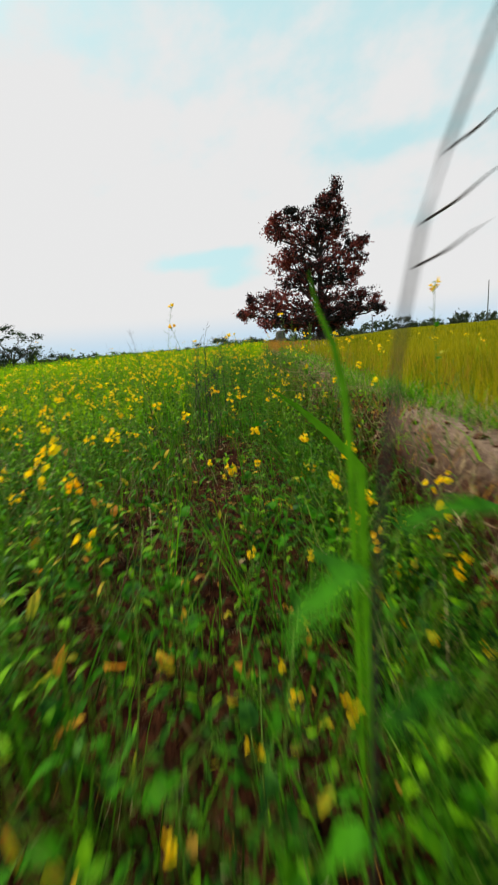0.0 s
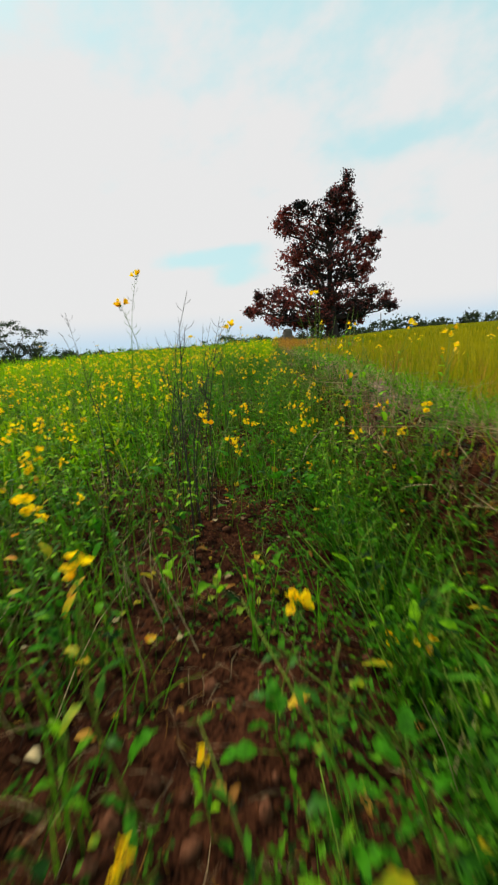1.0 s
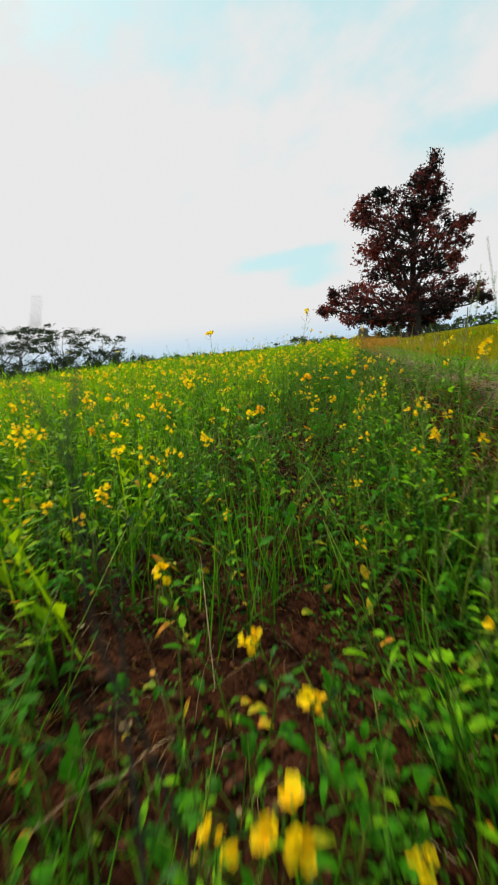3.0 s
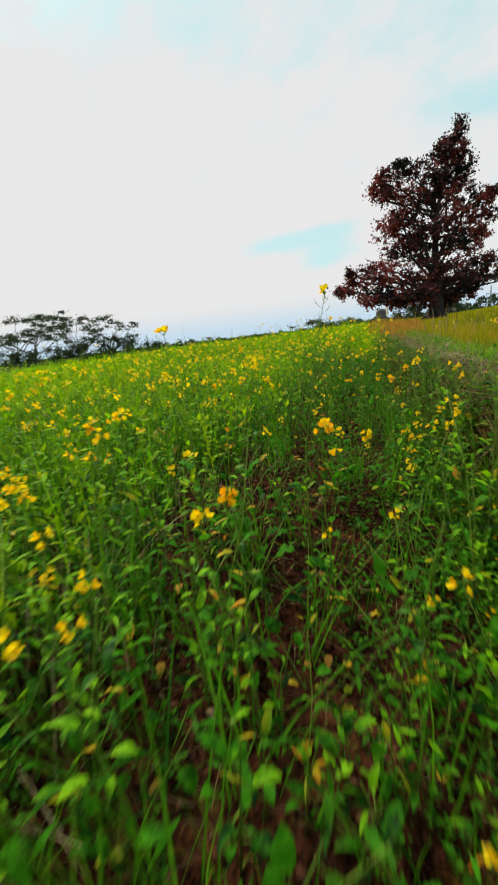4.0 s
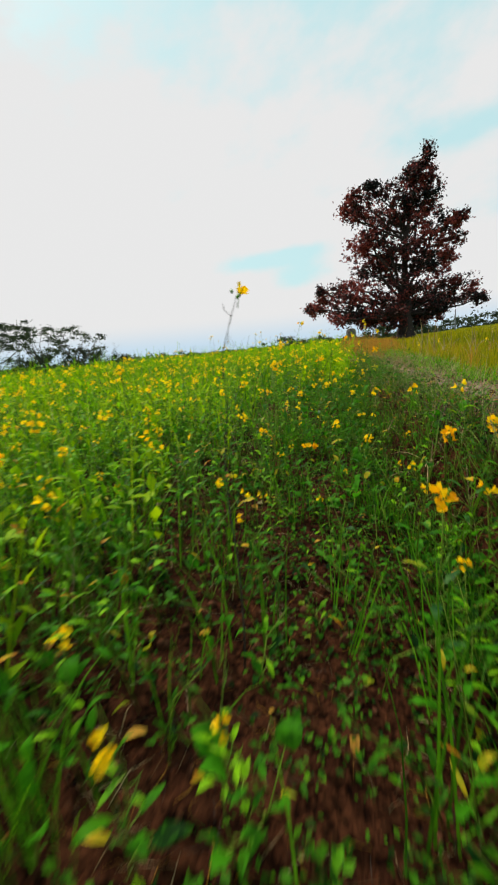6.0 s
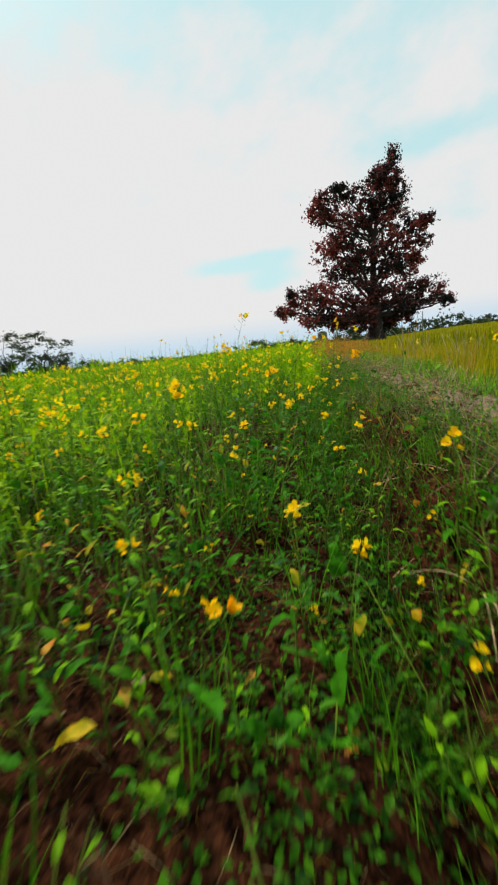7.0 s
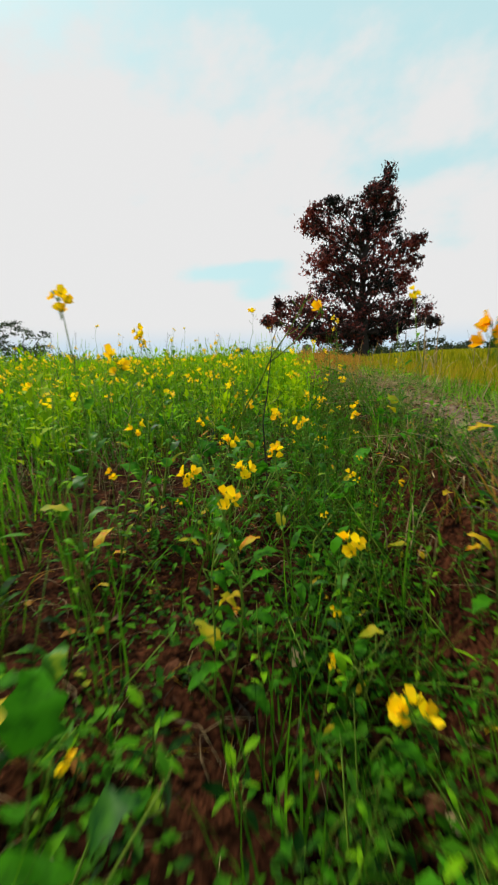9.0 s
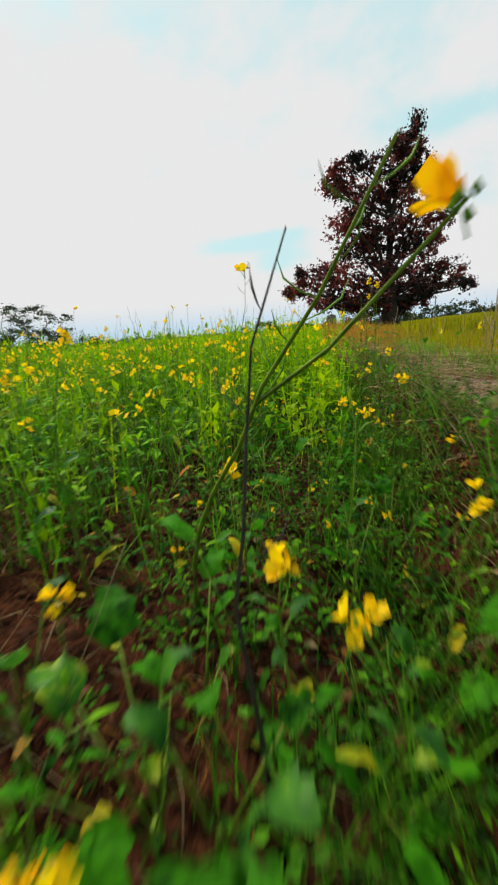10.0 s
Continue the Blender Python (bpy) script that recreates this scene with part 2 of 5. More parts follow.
def tube(points, radii, sides=4, mat=0):
    """A tapered tube along points."""
    p = np.asarray(points, float)
    t = np.gradient(p, axis=0)
    t /= np.linalg.norm(t, axis=1)[:, None] + 1e-9
    ref = np.where(np.abs(t[:, 2:3]) > 0.9, np.array([[1.0, 0, 0]]), np.array([[0, 0, 1.0]]))
    a = np.cross(t, ref)
    a /= np.linalg.norm(a, axis=1)[:, None] + 1e-9
    b = np.cross(t, a)
    ang = np.arange(sides) * 2 * np.pi / sides
    ring = a[:, None, :] * np.cos(ang)[None, :, None] + b[:, None, :] * np.sin(ang)[None, :, None]
    v = (p[:, None, :] + ring * np.asarray(radii, float)[:, None, None]).reshape(-1, 3)
    f = []
    for i in range(len(p) - 1):
        for j in range(sides):
            k = (j + 1) % sides
            a0, a1, b0, b1 = i * sides + j, i * sides + k, (i + 1) * sides + j, (i + 1) * sides + k
            f += [(a0, a1, b1), (a0, b1, b0)]
    e = (len(p) - 1) * sides
    f += [(e, e + j, e + j + 1) for j in range(1, sides - 1)]
    f += [(0, j + 1, j) for j in range(1, sides - 1)]
    return v, np.array(f), mat


def leaf(rng, length, width, stalk=0.0, rise=0.5, droop=0.9, fold=0.25, mat=1, n=5, blunt=0.75):
    """A leaf that starts at the origin, goes out along +x and up, then bends over; with a midrib fold, wavy edges and a stalk."""
    s = np.linspace(0, 1, n + 1)
    ang = rise - droop * s
    step = length / n
    x = stalk * math.cos(rise) + np.concatenate([[0], np.cumsum(np.cos(ang[:-1]) * step)])
    z = stalk * math.sin(rise) + np.concatenate([[0], np.cumsum(np.sin(ang[:-1]) * step)])
    w = 0.5 * width * np.sin(np.pi * np.clip(s * 0.93 + 0.05, 0, 1) ** blunt) ** 0.6
    w *= 1 + 0.2 * np.sin(s * 17 + rng.uniform(0, 6))
    wave = 0.10 * width * np.sin(s * 11 + rng.uniform(0, 6))
    twist = rng.uniform(-0.4, 0.4) * s
    left = np.stack([x, w * np.cos(twist), z + w * (fold + np.sin(twist)) + wave], 1)
    right = np.stack([x, -w * np.cos(twist), z + w * (fold - np.sin(twist)) - wave], 1)
    mid = np.stack([x, 0 * x, z], 1)
    v = np.stack([left, mid, right], 1).reshape(-1, 3)
    f = []
    for i in range(n):
        a = 3 * i
        f += [(a, a + 1, a + 4), (a, a + 4, a + 3), (a + 1, a + 2, a + 5), (a + 1, a + 5, a + 4)]
    out = [(v, np.array(f), mat)]
    if stalk:
        q = np.array((stalk * math.cos(rise), 0, stalk * math.sin(rise)))
        if n > 3:
            out.append(tube([(0, 0, 0), q], (0.0010, 0.0007), 3, STEM))
        else:
            out.append((np.array([(0, -0.0009, 0), (0, 0.0009, 0), q + (0, 0.0007, 0), q - (0, 0.0007, 0)]), np.array([(0, 1, 2), (0, 2, 3)]), STEM))
    return join(out)


def blade(rng, length, width, lean, droop, mat=5, n=4):
    """A grass blade from the origin, upright, leaning towards +x and arching over."""
    s = np.linspace(0, 1, n + 1)
    ang = math.pi / 2 - lean - droop * s ** 1.5
    step = length / n
    x = np.concatenate([[0], np.cumsum(np.cos(ang[:-1]) * step)])
    z = np.concatenate([[0], np.cumsum(np.sin(ang[:-1]) * step)])
    w = 0.5 * width * (1 - s ** 2) + 0.0003
    tw = rng.uniform(-0.9, 0.9) * s
    a = np.stack([x, w * np.cos(tw), z + w * np.sin(tw)], 1)
    b = np.stack([x, -w * np.cos(tw), z - w * np.sin(tw)], 1)
    v = np.stack([a, b], 1).reshape(-1, 3)
    f = []
    for i in range(n):
        k = 2 * i
        f += [(k, k + 1, k + 3), (k, k + 3, k + 2)]
    return v, np.array(f), mat


def flower(rng, size, mat=3):
    """A four-petalled cross flower, facing up, with a green centre."""
    out = []
    for k in range(4):
        L, W = size * rng.uniform(0.85, 1.1), size * rng.uniform(0.95, 1.2)
        up = rng.uniform(0.7, 1.9)
        v = np.array([(0, -0.22 * W, 0), (0, 0.22 * W, 0), (0.55 * L, 0.5 * W, 0.55 * L * up), (0.55 * L, -0.5 * W, 0.55 * L * up),
                      (0.95 * L, 0.42 * W, 0.8 * L * up), (L, -0.34 * W, 0.75 * L * up)])
        f = np.array([(0, 1, 2), (0, 2, 3), (3, 2, 4), (3, 4, 5)])
        out.append((turn(v, rz=k * math.pi / 2 + rng.uniform(-0.2, 0.2)), f, mat))
    out.append(bud(size * 0.22, (0, 0, size * 0.15)))
    return join(out)


def bud(r, at, mat=4):
    v = np.array([(r, 0, 0), (0, r, 0), (-r, 0, 0), (0, -r, 0), (0, 0, 1.7 * r), (0, 0, -1.2 * r)]) + np.asarray(at)
    f = np.array([(0, 1, 4), (1, 2, 4), (2, 3, 4), (3, 0, 4), (1, 0, 5), (2, 1, 5), (3, 2, 5), (0, 3, 5)])
    return v, f, mat


def stem_line(rng, height, lean, n=6):
    s = np.linspace(0, 1, n)
    a, b = rng.uniform(0, 6.28), rng.uniform(0, 6.28)
    x = lean * height * s ** 1.6 * math.cos(a) + 0.012 * np.sin(s * 5 + b)
    y = lean * height * s ** 1.6 * math.sin(a) + 0.012 * np.sin(s * 4 + b * 2)
    return np.stack([x - x[0], y - y[0], height * s], 1)


def on_line(p, s):
    i = min(int(s * (len(p) - 1)), len(p) - 2)
    f = s * (len(p) - 1) - i
    return p[i] * (1 - f) + p[i + 1] * f


def mustard(rng, height, leaves=6, flowers=4, pods=5, fine=True, lean=0.12, petal=PETAL):
    """The pieces of one mustard plant: list of (part name, owner, arrays)."""
    out = []
    line = stem_line(rng, height, lean, 6 if fine else 4)
    r0 = 0.0012 + 0.0017 * height
    out.append(("stem", None, tube(line, np.linspace(r0, 0.0007, len(line)), 5 if fine else 3, STEM)))
    n = 6 if fine else 3
    for k in range(leaves):
        s = 0.06 + 0.72 * (k + rng.uniform(0, 0.7)) / leaves
        size = (1 - 0.75 * s) * rng.uniform(0.55, 1.5)
        old = rng.random() < (0.10 if fine else 0.06)
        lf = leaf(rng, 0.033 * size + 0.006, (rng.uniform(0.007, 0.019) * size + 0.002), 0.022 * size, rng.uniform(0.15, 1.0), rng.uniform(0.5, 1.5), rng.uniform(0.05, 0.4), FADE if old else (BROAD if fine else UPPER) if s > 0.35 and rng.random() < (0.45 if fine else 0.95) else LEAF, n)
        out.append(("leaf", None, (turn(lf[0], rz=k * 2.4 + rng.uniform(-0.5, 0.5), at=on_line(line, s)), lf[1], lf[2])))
    for k in range(pods):
        s = 0.55 + 0.36 * k / max(pods, 1)
        L = rng.uniform(0.018, 0.032)
        a, q = k * 2.4 + rng.uniform(-0.4, 0.4), rng.uniform(0.5, 0.9)
        p = np.array([(0, 0, 0), (0.45 * L * math.cos(q), 0, 0.45 * L * math.sin(q)), (L * math.cos(q) * 0.92, 0, L * math.sin(q + 0.25))])
        t = tube(p, (0.0005, 0.0009, 0.0003), 3, POD)
        out.append(("seed_pod", None, (turn(t[0], rz=a, at=on_line(line, s)), t[1], t[2])))
    if flowers:
        tip = line[-1]
        head = [bud(rng.uniform(0.0016, 0.0026), tip + rng.normal(0, 0.004, 3) + (0, 0, 0.004), POD) for _ in range(5 if fine else 2)]
        stalks = []
        for k in range(flowers):
            a, d = k * 2.4, rng.uniform(0.002, 0.008)
            at = tip + (d * math.cos(a), d * math.sin(a), 0.007 - 0.022 * k / flowers + rng.uniform(-0.004, 0.004))
            stalks.append(tube([at * (0, 0, 1) + tip * (1, 1, 0) - (0, 0, 0.012), at], (0.0006, 0.0005), 3, POD))
            fl = flower(rng, rng.uniform(0.0055, 0.0085), petal)
            out.append(("flower", "flower_head", (turn(fl[0], rng.uniform(-0.8, 0.8), rng.uniform(0.1, 1.5), a, at), fl[1], fl[2])))
        out.append(("flower_head", None, join(head + stalks)))
    return out


def seedling(rng, leaves=5, fine=True, bright=0.09):
    """A young plant: round leaves on long upright stalks."""
    out = []
    for k in range(leaves):
        size = rng.uniform(0.6, 1.15)
        lf = leaf(rng, 0.030 * size, 0.022 * size, rng.uniform(0.03, 0.10), rng.uniform(0.9, 1.35), rng.uniform(0.9, 1.8), rng.uniform(0.0, 0.3), FADE if rng.random() < 0.05 else (BROAD if fine else UPPER) if rng.random() < bright else LEAF, 6 if fine else 3, 0.62)
        out.append(("leaf", None, (turn(lf[0], rz=k * 2.4 + rng.uniform(-0.4, 0.4)), lf[1], lf[2])))
    out.append(("stem", None, tube([(0, 0, -0.01), (0, 0, 0.012)], (0.003, 0.002), 4, STEM)))
    return out


def weed(rng, height, fine=True):
    """A low bushy weed: a leaning stem with pairs of narrow leaves."""
    out = []
    line = stem_line(rng, height, 0.45, 5 if fine else 3)
    out.append(("stem", None, tube(line, np.linspace(0.0018, 0.0008, len(line)), 3, STEM)))
    pairs = 6 if fine else 4
    for k in range(pairs):
        s = 0.15 + 0.83 * k / (pairs - 1)
        for side in (0, math.pi):
            L = rng.uniform(0.013, 0.026)
            lf = leaf(rng, L, L * rng.uniform(0.25, 0.4), 0.0, rng.uniform(0.1, 0.8), rng.uniform(0.3, 1.0), 0.25, WEED, 4 if fine else 2)
            out.append(("leaf", None, (turn(lf[0], rz=k * 1.57 + side + rng.uniform(-0.4, 0.4), at=on_line(line, s)), lf[1], lf[2])))
    return out


def tuft(rng, blades, length, width, mat=GRASS, spread=0.02, lean=0.35, droop=1.2, n=4):
    out = []
    for k in range(blades):
        bl = blade(rng, length * rng.uniform(0.55, 1.1), width * rng.uniform(0.7, 1.2), abs(rng.normal(0, lean)), rng.uniform(0.2, droop), mat, n)
        out.append(("blade", None, (turn(bl[0], rz=rng.uniform(0, 6.28), at=(rng.normal(0, spread), rng.normal(0, spread), -0.005)), bl[1], bl[2])))
    return out


def merged(pieces):
    return join([p[2] for p in pieces])


def scatter(name, shapes, x, y, z, scale, rng, tilt=0.12, label="", category="", kind="stuff", squash=None, mat=None):
    """One object that holds a copy of one of the shapes at each place."""
    x, y, z, scale = (np.asarray(a, float) for a in (x, y, z, scale))
    pick = rng.integers(0, len(shapes), len(x))
    V, F, M, n = [], [], [], 0
    for k, (sv, sf, sm) in enumerate(shapes):
        w = np.where(pick == k)[0]
        if not len(w):
            continue
        a, tx, ty = rng.uniform(0, 2 * np.pi, len(w)), rng.normal(0, tilt, len(w)), rng.normal(0, tilt, len(w))
        c, s = np.cos(a)[:, None], np.sin(a)[:, None]
        px = (sv[None, :, 0] * c - sv[None, :, 1] * s) * scale[w][:, None]
        py = (sv[None, :, 0] * s + sv[None, :, 1] * c) * scale[w][:, None]
        pz = sv[None, :, 2] * scale[w][:, None] * (1 if squash is None else np.asarray(squash)[w][:, None])
        px, py = px + pz * tx[:, None], py + pz * ty[:, None]
        v = np.stack([px + x[w][:, None], py + y[w][:, None], pz + z[w][:, None]], 2).reshape(-1, 3)
        f = (sf[None] + (np.arange(len(w)) * len(sv))[:, None, None]).reshape(-1, 3) + n
        V.append(v)
        F.append(f)
        M.append(np.tile(sm, len(w)))
        n += len(v)
    me = mesh_from(name, np.concatenate(V), np.concatenate(F), np.concatenate(M), None if mat is None else [mat])
    return tagged(new(name, me), label, category, "", kind)


def thing(name, pieces, label, category, group=""):
    """A thing with its parts as children; pieces owned by another part hang under it."""
    base = tagged(new(name), label, category, group)
    made = {}
    for want in (True, False):
        for pname, owner, (v, f, m) in pieces:
            if (owner is None) != want:
                continue
            ob = new(pname, mesh_from(pname, v, f, np.full(len(f), m) if np.isscalar(m) else m))
            ob.parent = made.get(owner, base)
            made.setdefault(pname, ob)
    return base


# ------------------------------------------------------------------ the ground


def smooth(a, b, v):
    t = np.clip((np.asarray(v, float) - a) / (b - a), 0, 1)
    return t * t * (3 - 2 * t)


def bund_x(y):
    """Where the mustard ends and the earth bund begins: it closes in on the walk, then runs on straight."""
    y = np.asarray(y, float)
    return 0.71 - 0.38 * smooth(0.8, 7.6, y) - 0.08 * smooth(9, 16, y) + 0.02 * np.sin(y * 1.7)


def rice_x(y):
    """Where the bund ends and the grass field begins."""
    y = np.asarray(y, float)
    return 0.95 + 0.05 * np.sin(y * 1.3 + 0.5)


def wobble(x, y, s, seed=0.0):
    """Cheap smooth unevenness from a few crossed waves."""
    r = np.zeros(np.broadcast(x, y).shape)
    for k in range(5):
        a = 1.1 + 2.4 * k + seed
        w = s * (1 + 0.55 * k)
        r = r + np.sin((x * math.cos(a) + y * math.sin(a)) * w + 1.7 * k + seed * 3) / (1 + 0.5 * k)
    return r / 2.2


def ground_z(x, y):
    x, y = np.asarray(x, float), np.asarray(y, float)
    e = x - bund_x(y)
    near = np.exp(-((x / 14) ** 2 + ((y - 6) / 22) ** 2))
    rough = near * (0.012 * wobble(x, y, 9) + 0.009 * wobble(x, y, 23, 1.3))
    # the mustard field climbs to a low crest ahead and falls away to one side
    z = rough + near * 0.025 * wobble(x, y, 1.1, 2.1)
    z = z + (0.15 * smooth(2.2, 7.8, y) + 0.04 * smooth(7.8, 12, y) - 0.19 * smooth(15, 30, y)) * smooth(-14, -4, x)
    z = z + 0.05 * np.exp(-((y - 12) / 3.6) ** 2) * np.exp(-((x - 0.05) / 0.75) ** 2)
    z = z - 0.75 * smooth(0.3, 22, -x)
    # a hollow under the bund, then its bank, its top and the grass field behind
    z = z - (0.04 + 0.09 * (1 - smooth(3, 5.5, y))) * np.exp(-((e + 0.08) / 0.09) ** 2) * np.exp(-(y / 30) ** 2)
    top = 0.295 - 0.15 * smooth(12, 30, y) + 0.9 * rough + near * 0.015 * wobble(x, y, 4, 0.7)
    rice = 0.19 - 0.09 * smooth(12, 30, y)
    r = smooth(rice_x(y) - 0.10, rice_x(y) + 0.16, x)
    w = smooth(-0.05 + 0.03 * wobble(x, y, 5, 3.3), 0.09, e)
    z = z * (1 - w) + (top * (1 - r) + rice * r) * w
    far = np.clip(np.hypot(x, y) - 8, 0, 160)
    return z + 0.0085 * far * smooth(2, 30, x - 0.64 - np.clip(y - 11.5, 0, None) * 0.125)


def across(x, y):
    """0 at the mustard's side of the bund, 1 where the grass field begins."""
    return (x - bund_x(y)) / (rice_x(y) - bund_x(y))


def trodden(x, y):
    """1 on the bare earth along the top of the bund, 0 off it."""
    x, y = np.asarray(x, float), np.asarray(y, float)
    t = across(x, y) - 0.52 - 0.16 * wobble(x, y, 2.3, 5.1)
    return (1 - smooth(0.13, 0.28, np.abs(t))) * smooth(-0.6, 0.1, wobble(x, y, 2.6, 6.0))


def build_ground():
    def axis(lo, hi, fine_lo, fine_hi, step):
        mid = list(np.arange(fine_lo, fine_hi, step))
        up, dn, s = [], [], step
        p = fine_hi
        while p < hi:
            up.append(p)
            s *= 1.09
            p += s
        p, s = fine_lo - step, step
        while p > lo:
            dn.append(p)
            s *= 1.09
            p -= s
        return np.array([lo] + dn[::-1] + mid + up + [hi])

    xs, ys = axis(-1500, 1500, -1.2, 1.8, 0.038), axis(-200, 2500, 0.2, 9.0, 0.042)
    X, Y = np.meshgrid(xs, ys)
    Z = ground_z(X, Y)
    v = np.stack([X, Y, Z], 2).reshape(-1, 3)
    nx, ny = len(xs), len(ys)
    i = (np.arange(ny - 1)[:, None] * nx + np.arange(nx - 1)[None]).ravel()
    f = np.concatenate([np.stack([i, i + 1, i + nx + 1], 1), np.stack([i, i + nx + 1, i + nx], 1)])
    me = mesh_from("ground", v, f, None, [SOIL], True)
    e = X - bund_x(Y)
    pale = np.maximum(trodden(X, Y), 0.3 * smooth(0.08, 0.2, e) * (1 - smooth(-0.05, 0.15, X - rice_x(Y))))
    crop = np.clip(smooth(0.0, 0.5, X - rice_x(Y)) + smooth(18, 40, np.hypot(X, Y)), 0, 1)
    col = np.stack([np.clip(pale, 0, 1), crop, 0 * X, 0 * X + 1], 2).reshape(-1, 4)
    at = me.color_attributes.new("cover", "FLOAT_COLOR", "POINT")
    at.data.foreach_set("color", col.astype(np.float32).ravel())
    tagged(new("ground", me), "red-brown tilled field earth with a raised bund", "ground", "", "structure")


build_ground()

# ------------------------------------------------------------------ the lone tree
TREE = Vector((5.2, 40.0, 0.0))
TREE.z = float(ground_z(TREE.x, TREE.y)) - 0.05


def spray(rng, centre, radius, count, size, flat=0.0):
    """A clump of leaves: rhombic leaves on short twigs through an uneven ball."""
    d = rng.normal(0, 1, (count, 3))
    d /= np.linalg.norm(d, axis=1)[:, None]
    r = np.minimum(1.1, np.abs(rng.normal(0, 0.62, count)))
    lump = 1 + 0.28 * np.sin(d[:, 0] * 5 + centre[0]) * np.sin(d[:, 2] * 4 + centre[2] * 2)
    c = np.asarray(centre) + d * (r * lump)[:, None] * np.asarray(radius)
    a = rng.normal(0, 1, (count, 3))
    a[:, 2] = a[:, 2] * (1 - flat) - 0.3
    a /= np.linalg.norm(a, axis=1)[:, None]
    b = np.cross(a, rng.normal(0, 1, (count, 3)))
    b /= np.linalg.norm(b, axis=1)[:, None] + 1e-9
    L = size * rng.uniform(0.6, 1.3, count)[:, None]
    v = np.stack([c - a * L * 0.5, c + b * L * 0.26, c + a * L * 0.5, c - b * L * 0.26], 1).reshape(-1, 3)
    i = np.arange(count)[:, None] * 4
    f = np.concatenate([i + [0, 1, 2], i + [0, 2, 3]])
    return v, f


def limb(rng, start, end, r0, r1, bow=0.12, n=6):
    s = np.linspace(0, 1, n)[:, None]
    start, end = np.asarray(start, float), np.asarray(end, float)
    d = np.linalg.norm(end - start)
    sag = rng.normal(0, bow * d, 3)
    sag[2] = -abs(sag[2]) * 0.6
    p = start * (1 - s) + end * s + np.sin(s * math.pi) * sag
    p[1:-1] += rng.normal(0, 0.02 * d, (n - 2, 3))
    return tube(p, np.linspace(r0, r1, n), 6)


